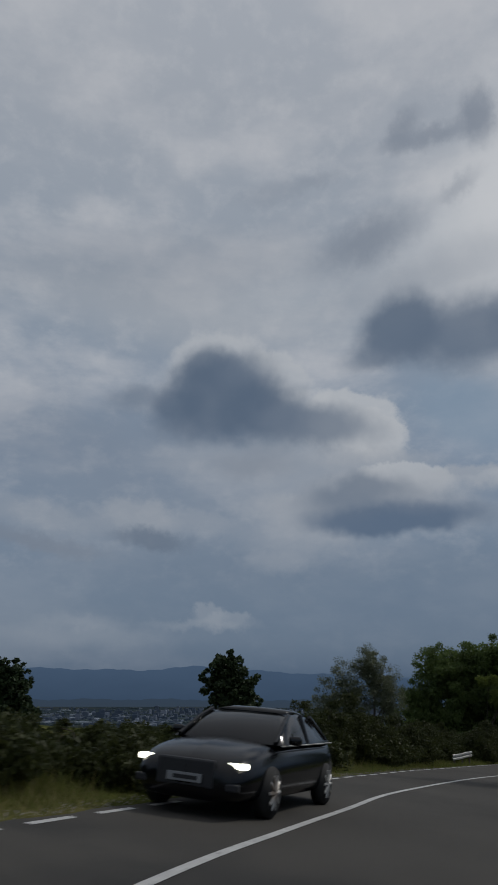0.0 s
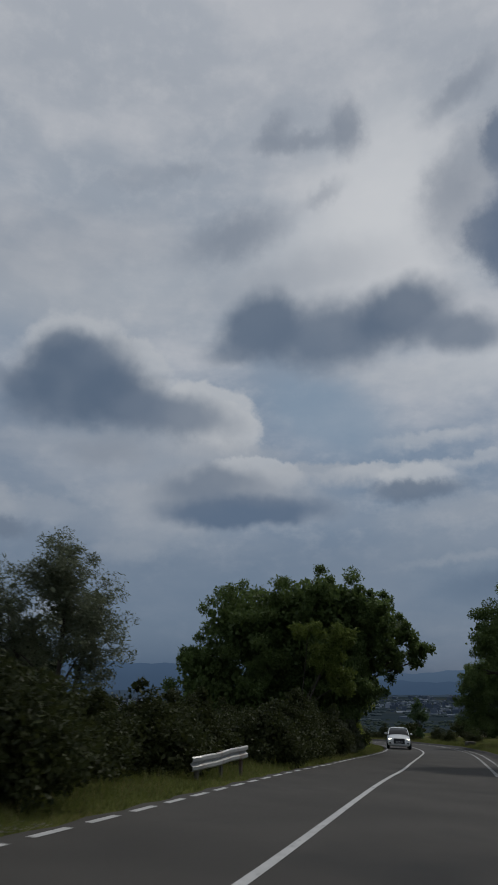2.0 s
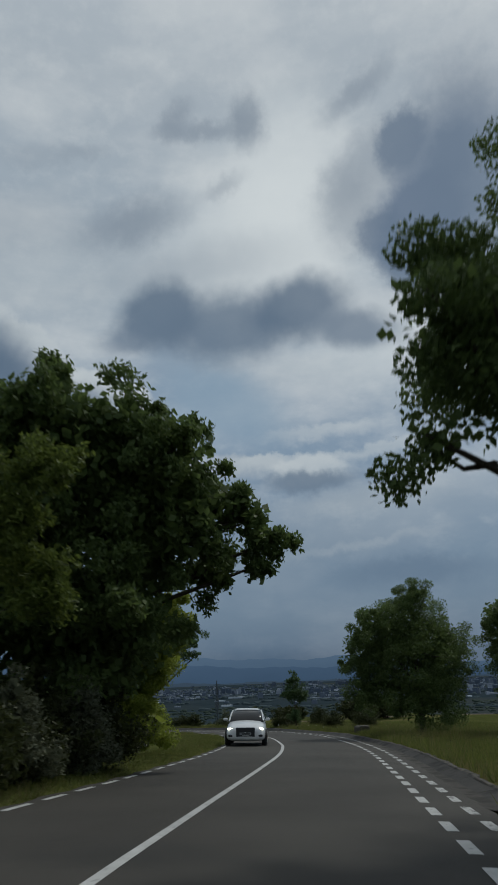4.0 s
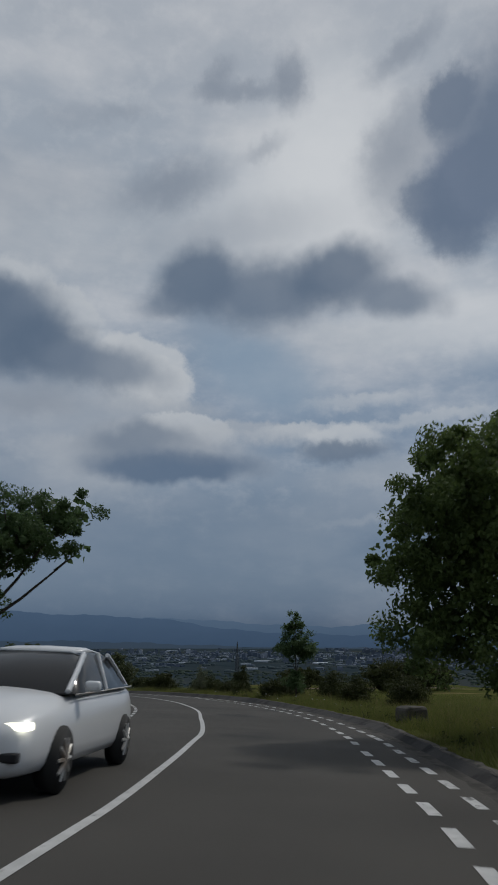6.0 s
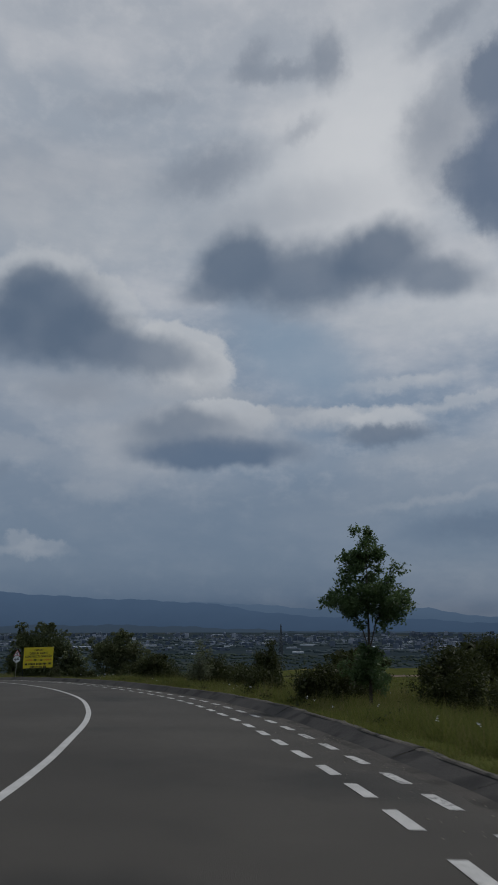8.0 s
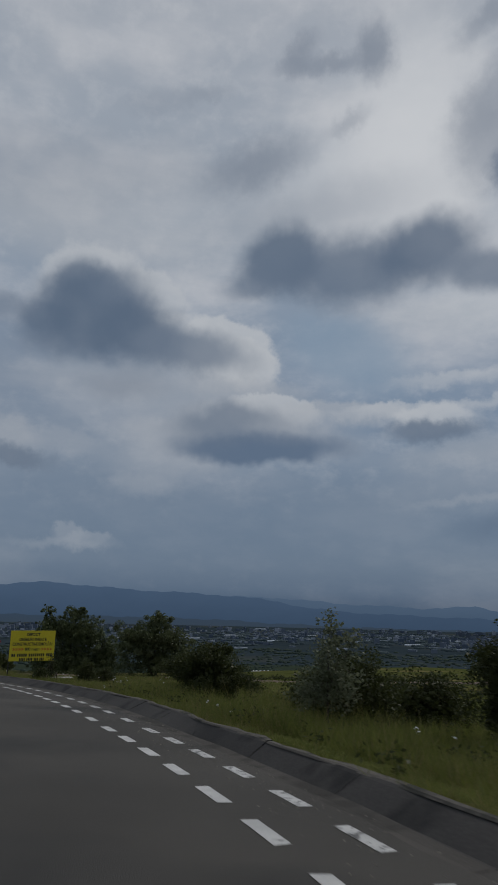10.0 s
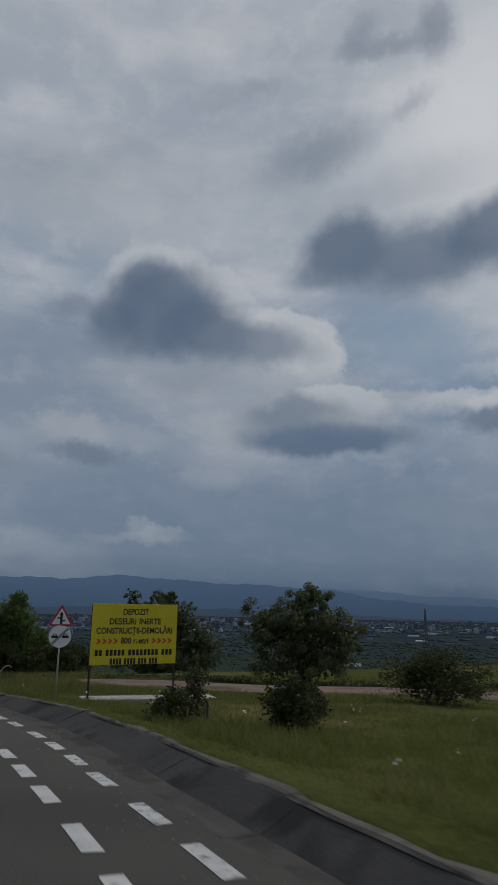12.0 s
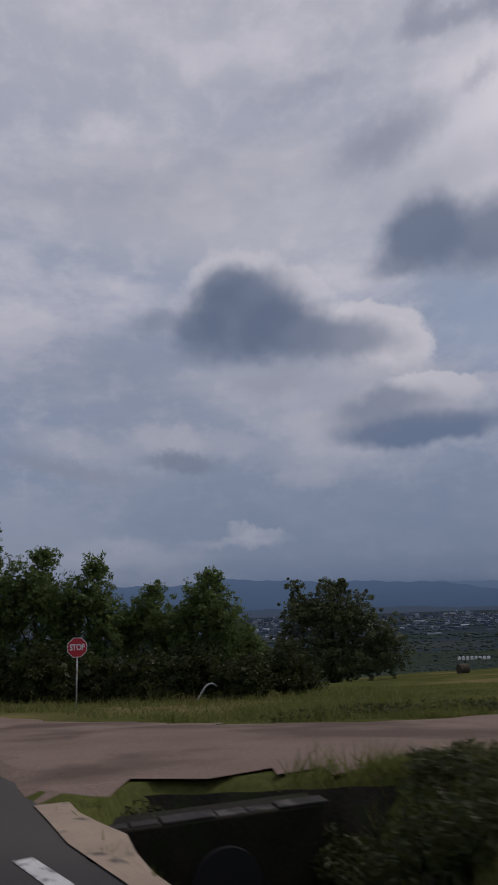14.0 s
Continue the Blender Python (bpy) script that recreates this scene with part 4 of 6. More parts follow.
for x0, y0, w, h, n, seed in ((52.4, 112.4, 1.5, 2.0, 9000, 51), (49.4, 114.6, 1.2, 1.2, 6000, 52), (51.6, 117.2, 1.5, 1.5, 6000, 53), (49.0, 119.5, 1.0, 1.0, 4000, 54), (51.4, 127, 1.0, 2.4, 6000, 55), (51.6, 131, 1.7, 1.3, 6000, 56),
                              (49.3, 129.6, 1.5, 1.5, 9000, 57), (50.0, 133.5, 1.6, 1.2, 6000, 58), (47.5, 137.2, 1.45, 1.75, 16000, 59), (48.9, 148, 2.0, 1.9, 14000, 60), (43.6, 150.4, 0.6, 1.0, 3500, 61), (41.85, 151.5, 0.26, 1.3, 700, 62), (41.4, 150.8, 0.45, 0.5, 2000, 72),
                              (53.0, 105.0, 1.6, 1.7, 8000, 63), (51.4, 107.6, 1.4, 1.6, 8000, 64), (44.4, 153.6, 0.6, 0.7, 2500, 65), (53.5, 141, 1.6, 1.4, 5000, 66), (52.6, 122, 1.4, 1.2, 5000, 67), (49.5, 143, 1.2, 0.8, 4000, 68), (49.0, 158, 2.0, 1.6, 7000, 70)):
    tree("verge_bush", (x0, y0), ((0, 0, h * 0.5, w * 0.75, w * 0.75, h * 0.46), (0.4 * w, 0.1, h * 0.36, w * 0.5, w * 0.5, h * 0.38), (-0.35 * w, -0.1, h * 0.45, w * 0.45, w * 0.5, h * 0.42), (0.1 * w, 0, h * 0.8, w * 0.34, w * 0.34, h * 0.2), (0, -0.2 * w, h * 0.2, w * 0.7, w * 0.6, h * 0.22)),
         n, 0.085, 0.042, LEAF_BUSH, "scrubby dark green bush in the grass verge", "bush", clumps=80, clump_size=0.3, trunk=0.025, group="verge scrub", seed=seed, stems=4, twigs=24, core=1100 if w > 0.7 else 0, core_size=0.13)

tree("poplar_sapling", (48.3, 128.1), ((0, 0, 1.2, 0.34, 0.34, 0.7), (0.05, 0, 1.9, 0.22, 0.22, 0.5), (0.3, 0.1, 0.8, 0.4, 0.36, 0.5), (-0.25, 0, 0.7, 0.36, 0.34, 0.45), (0.4, -0.1, 1.5, 0.2, 0.2, 0.35)), 2600, 0.075, 0.05, LEAF_WILLOW, "slender pale-leaved poplar sapling beside the gutter", clumps=120, clump_size=0.24, trunk=0.022, seed=93, twigs=40, core=0)

# beyond the dirt road
tree("field_tree", (48.5, 177), ((0, 0, 3.3, 2.7, 2.5, 2.2), (1.9, 0, 2.9, 2.0, 1.8, 2.1), (-1.9, 0, 3.0, 1.9, 1.8, 2.0), (0, 0, 1.3, 3.3, 2.4, 1.4), (0.5, 0, 4.8, 1.5, 1.5, 0.9)), 48000, 0.12, 0.045, LEAF_FIELD, "rounded dense willow bush beyond the dirt road", clumps=170, clump_size=0.22, trunk=0.12, group="field trees", seed=71, stems=3, core=6000, core_size=0.22)
tree("field_tree", (38.9, 246), ((0, 0, 8.2, 5.0, 5.0, 4.2), (-3.6, 0, 8.6, 3.2, 3.4, 3.2), (3.6, 0, 7.0, 3.6, 3.4, 4.0), (0, 0, 3.6, 6.0, 5, 3.4), (6.6, 0, 5.0, 3.0, 2.6, 3.8), (-5.6, 0, 6.4, 1.6, 1.8, 1.8), (-4.0, 0, 11.5, 1.8, 1.8, 1.4), (0.6, 0, 11.4, 2.6, 2.4, 1.5), (-5.2, 0, 3.6, 2.8, 3, 3.4), (5.4, 0, 2.8, 4.6, 3, 2.8), (0, -0.5, 1.8, 6.0, 4, 2.0)), 90000, 0.22, 0.085, LEAF_FIELD, "broad many-stemmed field willow tree in the meadow", clumps=800, clump_size=0.17, trunk=0.25, group="field trees", seed=75, stems=5, core=12000, core_size=0.4)
for x0, y0, w, h, n, seed in ((72, 140, 3.6, 3.6, 9000, 76), (78, 143, 4.0, 3.2, 9000, 77), (66, 150, 3.0, 2.6, 7000, 78), (29, 222, 4.0, 4.5, 9000, 79)):
    tree("field_tree", (x0, y0), ((0, 0, h * 0.58, w * 0.8, w * 0.8, h * 0.4), (0.4 * w, 0, h * 0.5, w * 0.6, w * 0.6, h * 0.4), (-0.4 * w, 0, h * 0.52, w * 0.6, w * 0.6, h * 0.42), (0, 0, h * 0.28, w * 0.9, w * 0.7, h * 0.28)),
         n, 0.22, 0.1, LEAF_BUSH, "rounded dense scrub tree in the meadow", clumps=120, clump_size=0.25, trunk=0.12, group="meadow scrub", seed=seed, stems=3, core=700, core_size=0.7)
for x0, y0, w, h, n, seed in ((15.0, 192, 2.6, 8.8, 17000, 81), (18.6, 190.5, 2.4, 8.6, 19000, 82), (21.4, 191, 2.2, 7.5, 16000, 83), (24.0, 191, 2.0, 6.8, 13000, 84), (26.6, 192, 1.8, 5.5, 12000, 85), (29.6, 191, 2.0, 6.0, 16000, 86), (31.2, 192.5, 1.4, 3.4, 9000, 87), (11, 193, 2.8, 8, 8000, 88)):
    tree("locust_tree", (x0, y0), ((0, 0, h * 0.66, w * 0.75, w * 0.75, h * 0.28), (0.5 * w, -0.3, h * 0.5, w * 0.55, w * 0.6, h * 0.3), (-0.5 * w, 0, h * 0.52, w * 0.55, w * 0.6, h * 0.3), (0.2 * w, 0, h * 0.88, w * 0.4, w * 0.4, h * 0.12), (0.1, -0.3, h * 0.22, w * 0.95, w * 0.75, h * 0.24)),
         n, 0.17, 0.065, LEAF_WALNUT, "leafy locust tree in a thicket behind the junction", clumps=460, clump_size=0.19, trunk=0.11, group="thicket", seed=seed, stems=2, sprays=3, twigs=30, core=2500, core_size=0.3)


for k, x0 in enumerate((13, 15.6, 18, 20.4, 22.8, 25, 27.2, 29.4, 31.6, 33.4)):
    h = (2.4, 2.8, 2.2)[k % 3]
    tree("thicket_bush", (x0, 188.6 + 0.7 * (k % 2)), ((0, 0, h * 0.5, 1.4, 1.2, h * 0.46), (0.7, -0.2, h * 0.3, 1.0, 0.9, h * 0.34), (-0.6, 0, h * 0.4, 1.0, 0.9, h * 0.42), (0, -0.3, h * 0.2, 1.4, 0.9, h * 0.22)), 5000, 0.15, 0.07, LEAF_BUSH,
         "low dark green bush at the foot of the thicket", "bush", clumps=80, clump_size=0.3, trunk=0.04, group="thicket foot", seed=200 + k, stems=3, core=500, core_size=0.35)


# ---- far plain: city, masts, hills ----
def hill_haze(name, foot, crest):
    """Glowing backdrop ridge: blue haze put into foot and crest tones, with faint folds."""
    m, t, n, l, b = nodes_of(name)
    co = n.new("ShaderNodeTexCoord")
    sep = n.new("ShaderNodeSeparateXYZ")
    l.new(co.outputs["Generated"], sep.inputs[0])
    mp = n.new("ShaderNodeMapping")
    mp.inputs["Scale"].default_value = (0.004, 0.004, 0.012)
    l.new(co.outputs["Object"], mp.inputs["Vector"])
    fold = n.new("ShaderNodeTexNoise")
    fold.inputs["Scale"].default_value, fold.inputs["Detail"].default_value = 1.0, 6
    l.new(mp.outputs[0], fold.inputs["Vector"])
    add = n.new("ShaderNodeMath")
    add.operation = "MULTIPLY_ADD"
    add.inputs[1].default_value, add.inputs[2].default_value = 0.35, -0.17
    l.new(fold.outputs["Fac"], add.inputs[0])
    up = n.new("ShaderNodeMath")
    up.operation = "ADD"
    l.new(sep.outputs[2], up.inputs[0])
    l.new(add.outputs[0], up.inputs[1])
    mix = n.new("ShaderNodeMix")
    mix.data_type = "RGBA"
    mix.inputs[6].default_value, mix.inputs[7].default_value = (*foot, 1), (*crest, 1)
    # the haze tone is emitted, so sun and sky don't shade the ridge
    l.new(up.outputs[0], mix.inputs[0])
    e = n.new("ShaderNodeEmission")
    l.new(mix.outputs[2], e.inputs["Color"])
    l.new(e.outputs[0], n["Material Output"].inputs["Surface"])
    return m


def hills():
    for dist, tops, foot, crest, seed in (
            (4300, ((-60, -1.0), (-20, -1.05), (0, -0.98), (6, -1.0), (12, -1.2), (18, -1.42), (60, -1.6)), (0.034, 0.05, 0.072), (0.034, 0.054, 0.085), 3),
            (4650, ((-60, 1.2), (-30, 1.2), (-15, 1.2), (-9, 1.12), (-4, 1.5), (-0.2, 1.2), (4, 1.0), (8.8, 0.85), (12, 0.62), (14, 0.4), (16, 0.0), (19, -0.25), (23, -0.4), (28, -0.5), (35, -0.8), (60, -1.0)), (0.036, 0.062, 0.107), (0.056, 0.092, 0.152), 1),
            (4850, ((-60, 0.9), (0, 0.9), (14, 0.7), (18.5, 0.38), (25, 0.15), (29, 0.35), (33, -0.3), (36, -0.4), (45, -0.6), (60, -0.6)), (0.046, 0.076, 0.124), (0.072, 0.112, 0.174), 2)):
        rows, faces = [], []
        az = np.arange(-62, 62, 0.25)
        for i, a in enumerate(az):
            e = np.interp(a, [q[0] for q in tops], [q[1] for q in tops]) + 0.05 * math.sin(a * 1.1 + seed) + 0.03 * math.sin(a * 3.7) + 0.012 * math.sin(a * 9.1 + seed)
            s, c = math.sin(radians(a)), math.cos(radians(a))
            for u, dd in ((0, -120), (0.55, -40), (1.0, 0)):
                lo, hi = -135, -2 + dist * math.tan(radians(e))
                rows.append((36 + s * (dist + dd), 90 + c * (dist + dd), lo + (hi - lo) * u))
        for i in range(len(az) - 1):
            faces += [(i * 3 + j, i * 3 + 3 + j, i * 3 + 4 + j, i * 3 + 1 + j) for j in range(2)]
        ob = mesh_ob("backdrop_hills", rows, faces, hill_haze("hazy_glowing_hills", foot, crest))
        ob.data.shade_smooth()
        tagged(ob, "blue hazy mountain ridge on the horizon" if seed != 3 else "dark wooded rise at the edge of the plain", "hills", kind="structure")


hills()
# city walls, sheds and city trees carry blue haze in their base colours
HAZY_CITY_WALL = islands("hazy_city_walls", (0.078, 0.104, 0.145), (0.34, 0.38, 0.45), 4.5)
HAZY_CITY_ROOF = islands("hazy_shed_walls", (0.12, 0.15, 0.19), (0.5, 0.54, 0.6), 2.2)
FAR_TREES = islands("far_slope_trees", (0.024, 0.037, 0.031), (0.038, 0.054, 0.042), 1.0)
HAZY_CITY_TREES = islands("city_trees", (0.038, 0.056, 0.064), (0.058, 0.08, 0.088), 1.0)


def joined_boxes(name, spots, mat, label, kindname):
    """Many small far buildings in one mesh: centre, width, depth, height and turn of each."""
    rows, faces = [], []
    for x, y, w, q, h, t in spots:
        z = ground(x, y) - 1
        c, s = math.cos(t), -math.sin(t)
        k = len(rows)
        rows += [(x + (u * w * c - v * q * s) / 2, y + (u * w * s + v * q * c) / 2, z + hh) for hh in (0, h + 1) for u, v in ((-1, -1), (1, -1), (1, 1), (-1, 1))]
        faces += [(k, k + 1, k + 5, k + 4), (k + 1, k + 2, k + 6, k + 5), (k + 2, k + 3, k + 7, k + 6), (k + 3, k, k + 4, k + 7), (k + 4, k + 5, k + 6, k + 7)]
    return tagged(mesh_ob(name, rows, faces, mat), label, kindname, kind="stuff")


def joined_domes(name, spots, mat, label, kindname):
    """Many far tree crowns in one mesh: centre, half widths and height of each, with uneven outlines."""
    local = np.random.default_rng(len(name))
    rows, faces = [], []
    for x, y, a, b, h in spots:
        z = ground(x, y) - 1
        k = len(rows)
        for r, u in ((0.85, 0.0), (1.0, 0.4), (0.62, 0.82)):
            for i in range(7):
                g, f = i * math.tau / 7, r * local.uniform(0.8, 1.15)
                rows.append((x + a * f * math.cos(g), y + b * f * math.sin(g), z + (h + 1) * u * local.uniform(0.9, 1.1)))
        rows.append((x, y, z + h + 1))
        for lv in (0, 7):
            faces += [(k + lv + i, k + lv + (i + 1) % 7, k + lv + 7 + (i + 1) % 7, k + lv + 7 + i) for i in range(7)]
        faces += [(k + 14 + i, k + 14 + (i + 1) % 7, k + 21) for i in range(7)]
    ob = mesh_ob(name, rows, faces, mat)
    ob.data.shade_smooth()
    return tagged(ob, label, kindname, kind="stuff")


def city():
    """Quarters of low houses and slab blocks, sheds and tree belts, too far off to tell apart singly."""
    local = np.random.default_rng(21)

    def far_spot(lo, mid, hi):
        a, d = radians(local.uniform(-30, 48)), local.triangular(lo, mid, hi)
        return 36 + d * math.sin(a), 90 + d * math.cos(a), a

    houses, sheds, belts, woods = [], [], [], []
    for _ in range(170):
        x, y, a = far_spot(1900, 2900, 4150)
        tall, spread, turn = local.choice([4, 5, 6, 7, 9, 17]), local.uniform(40, 130), a + local.normal() * 0.2
        for _ in range(int(local.uniform(10, 26))):
            houses.append((x + local.normal() * spread * 1.6, y + local.normal() * spread, local.uniform(5, 13) + tall * 0.5, local.uniform(7, 12), tall * local.uniform(0.6, 1.25), turn + local.choice([0, 0.1, 1.57])))
    for _ in range(190):
        x, y, a = far_spot(1800, 2500, 4100)
        sheds.append((x, y, local.uniform(14, 60), local.uniform(12, 25), local.uniform(3, 6), a + local.normal() * 0.15))
    for _ in range(420):
        x, y, a = far_spot(1500, 2600, 4200)
        for k in range(4):
            belts.append((x + k * 13 + local.normal() * 5, y + local.normal() * 6, local.uniform(6, 15), local.uniform(5, 9), local.uniform(4, 8)))
    for _ in range(2600):
        a, d = radians(local.uniform(-30, 48)), local.uniform(420, 1900)
        x, y, k = 36 + d * math.sin(a), 90 + d * math.cos(a), d / 900
        for _ in range(2):
            woods.append((x + local.normal() * 9 * k, y + local.normal() * 9 * k, local.uniform(1.5, 4.5) * k, local.uniform(1.5, 4) * k, local.uniform(1.0, 2.6) * k))
    joined_boxes("city_buildings", houses, HAZY_CITY_WALL, "pale city houses and blocks spread over the plain", "city")
    joined_boxes("city_sheds", sheds, HAZY_CITY_ROOF, "long pale warehouses in the plain", "sheds")
    joined_domes("city_trees", belts, HAZY_CITY_TREES, "dark belts of trees between the city blocks", "trees")
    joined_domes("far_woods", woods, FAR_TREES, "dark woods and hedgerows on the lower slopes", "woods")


city()
# tower walls blued in the base colour for the haze
HAZY_TOWER_WALL = grained("hazy_tower_walls", (0.05, 0.07, 0.1), (0.09, 0.11, 0.14), 0.05, 0.3, 0.9, 0.0)
for a, w, e in ((27.85, 26, -1.6), (28.35, 20, -1.6), (28.9, 24, -1.66)):
    d = 3400
    x, y = 36 + d * math.sin(radians(a)), 90 + d * math.cos(radians(a))
    top = -2 + d * math.tan(radians(e))
    thing = empty("tower_block", pose(x, y, ground(x, y), 0, 0, -a), "grey high-rise tower block in the far city", "tower block", "city towers")
    bm = bmesh.new()
    box(bm, (0, 0, (top - ground(x, y)) / 2 - 2), (w, 16, top - ground(x, y) + 4))
    part("wall", bm, HAZY_TOWER_WALL, thing)
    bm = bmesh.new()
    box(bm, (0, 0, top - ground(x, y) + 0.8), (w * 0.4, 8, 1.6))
    part("roof_cabin", bm, HAZY_TOWER_WALL, thing)


# mast steel lightened and blued: haze put into its colour
HAZY_STEEL = plain("hazy_mast_steel", (0.07, 0.085, 0.1), 0.6, 0.2)


def pylon(x, y, top, height, label):
    base = ground(x, y)
    thing = empty("lattice_mast", pose(x, y, top - height, 0, 0, 20), label, "mast")
    w = height * 0.075
    corner = ((-w, -w), (w, -w), (w, w), (-w, w))
    for cx, cy in corner:
        bm = bmesh.new()
        tube(bm, ((cx, cy, min(0, base - top + height)), (cx * 0.3, cy * 0.3, height * 0.62), (cx * 0.06, cy * 0.06, height)), (0.2, 0.16, 0.1), 5)
        part("leg", bm, HAZY_STEEL, thing)
    levels = np.linspace(0.05, 0.92, 9)
    for k, (a, b) in enumerate(zip(levels, levels[1:])):
        ra, rb = (1 - 0.7 * min(a / 0.62, 1)) * (1 if a < 0.62 else 0.6), (1 - 0.7 * min(b / 0.62, 1)) * (1 if b < 0.62 else 0.6)
        bm = bmesh.new()
        for i in range(4):
            p, q = corner[i], corner[(i + 1) % 4]
            tube(bm, ((p[0] * ra, p[1] * ra, a * height), (q[0] * rb, q[1] * rb, b * height)), (0.12, 0.12), 4)
            tube(bm, ((q[0] * ra, q[1] * ra, a * height), (p[0] * rb, p[1] * rb, b * height)), (0.12, 0.12), 4)
        part("brace", bm, HAZY_STEEL, thing)
    return thing


pylon(162.3, 478.2, -9.1, 16.5, "dark steel lattice mast on the slope above the city")
pylon(281.0, 520.0, -17.6, 14.5, "thin steel lattice mast lower down the slope")


for k in range(8):
    # far down the slope, beyond the mown field
    x, y = 239 + k * 5.2, 1038.6 + k * 0.8
    thing = empty("white_shed", pose(x, y, ground(x, y), 0, 0, -13), "small white shed in a row far down the slope", "shed", "white sheds")
    bm = bmesh.new()
    box(bm, (0, 0, 1.6), (3.4, 4.0, 3.2))
    part("wall", bm, SIGN_WHITE, thing)
    bm = bmesh.new()
    loft_top = [bm.verts.new(q) for q in ((-1.9, -2.2, 3.2), (1.9, -2.2, 3.2), (1.9, 2.2, 3.2), (-1.9, 2.2, 3.2), (0, -2.2, 4.3), (0, 2.2, 4.3))]
    for q in ((0, 1, 4), (2, 3, 5), (1, 2, 5, 4), (3, 0, 4, 5), (0, 3, 2, 1)):
        bm.faces.new([loft_top[i] for i in q])
    part("roof", bm, SIGN_WHITE, thing)

# ---- signs ----
def printed(text, size, material, parent, at, width):
    """A line of print, word by word."""
    words = text.split()
    rel = [sum(0.45 if q in "ItI1.-" else 1.0 for q in w) for w in words]
    total = sum(rel) + 0.6 * (len(words) - 1)
    x = -width / 2
    for w, n in zip(words, rel):
        run = width * n / total
        lettering(w, size, material, parent, (at[0] + x + run / 2, at[1], at[2]), run * 0.97)
        x += run + width * 0.6 / total


def lettering(text, size, material, parent, at, width=None):
    """Raised flat print from the built-in font, as a mesh of its own on a sign's face (local x right, z up, facing -y)."""
    c = bpy.data.curves.new("print", "FONT")
    c.body, c.size, c.align_x, c.align_y = text, size, "CENTER", "CENTER"
    c.extrude, c.offset = 0.001, 0.006 * size / 0.235
    tmp = new("print_tmp", c)
    me = bpy.data.meshes.new_from_object(tmp.evaluated_get(bpy.context.evaluated_depsgraph_get()))
    bpy.data.objects.remove(tmp)
    xs = [v.co.x for v in me.vertices]
    k = width / (max(xs) - min(xs)) if width else 1.0
    me.transform(pose(*at, 90, 0, 0) @ Matrix.Diagonal((k, 1, 1, 1)))
    me.materials.clear()
    me.materials.append(material)
    ob = new("lettering", me)
    ob.parent = parent
    return ob


def flat_shape(name, corners, y, depth, material, parent, label=""):
    bm = bmesh.new()
    a = [bm.verts.new((x, y, z)) for x, z in corners]
    b = [bm.verts.new((x, y + depth, z)) for x, z in corners]
    bm.faces.new(a)
    bm.faces.new(b[::-1])
    n = len(corners)
    for i in range(n):
        bm.faces.new((a[i], b[i], b[(i + 1) % n], a[(i + 1) % n]))
    bmesh.ops.recalc_face_normals(bm, faces=bm.faces)
    return part(name, bm, material, parent, label)


def billboard():
    a, b = Vector((39.06, 158.13)), Vector((41.465, 159.065))
    turn = math.degrees(math.atan2(b.y - a.y, b.x - a.x))
    mid = (a + b) / 2
    base = -8.52
    thing = empty("billboard", pose(mid.x, mid.y, base, 0, 0, turn), "yellow waste depot billboard on two dark steel posts", "billboard")
    w, lo, hi = (b - a).length, 0.96, 2.65
    bm = bmesh.new()
    box(bm, (0, 0.02, (lo + hi) / 2), (w, 0.025, hi - lo), 0.004)
    part("panel", bm, SIGN_YELLOW, thing)
    for x in (-w / 2 + 0.02, w / 2 - 0.02):
        bm = bmesh.new()
        box(bm, (x, 0.06, (hi - 0.4) / 2), (0.05, 0.05, hi + 0.4), 0.005)
        part("post", bm, DARK_STEEL, thing)
        bm = bmesh.new()
        box(bm, (x, 0.06, 0.09), (0.12, 0.12, 0.012), 0.002)
        part("foot_plate", bm, DARK_STEEL, thing)
    face = 0.004
    rows = (("DEPOZIT", 2.42, 0.8), ("DEȘEURI INERTE", 2.15, 1.58), ("CONSTRUCȚII-DEMOLĂRI", 1.89, 2.36), ("800 metri", 1.61, 0.84))
    for text, z, width in rows:
        printed(text, 0.235, SIGN_BLACK, thing, (0, face, z), width)
    for z, words, width in ((1.29, (2, 5, 8, 3), 2.34), (1.05, (4, 4, 3, 3), 1.44)):
        # the firm's name and number: plain bars, one for each character
        cells = sum(words) + 0.7 * (len(words) - 1)
        step, x = width / cells, -width / 2
        for n in words:
            for _ in range(n):
                bm = bmesh.new()
                box(bm, (x + step / 2, face, z), (step * 0.72, 0.004, 0.165))
                part("print_bar", bm, SIGN_BLACK, thing)
                x += step
            x += 0.7 * step
    for s, x0 in ((1, -1.14), (1, 0.5)):
        for k in range(4):
            x = x0 + k * 0.165
            flat_shape("chevron", ((x, 1.68), (x + 0.07, 1.68), (x + 0.15, 1.61), (x + 0.07, 1.54), (x, 1.54), (x + 0.06, 1.61)), face - 0.002, 0.004, SIGN_ORANGE, thing)
    return thing


billboard()


def base_slab():
    thing = mesh_ob("concrete_slab", [], [], PALE_CONCRETE)
    bm = bmesh.new()
    box(bm, (0, 0, 0), (3.9, 0.75, 0.16), 0.02)
    for v in bm.verts:
        v.co += Vector((noise.noise(v.co * 2) * 0.05, noise.noise(v.co * 2 + Vector((5, 0, 0))) * 0.05, 0))
    bm.to_mesh(thing.data)
    bm.free()
    thing.matrix_basis = pose(40.75, 158.85, -8.56, 0, 1.0, 15)
    return tagged(thing, "low pale concrete footing slab under the billboard", "slab")


base_slab()


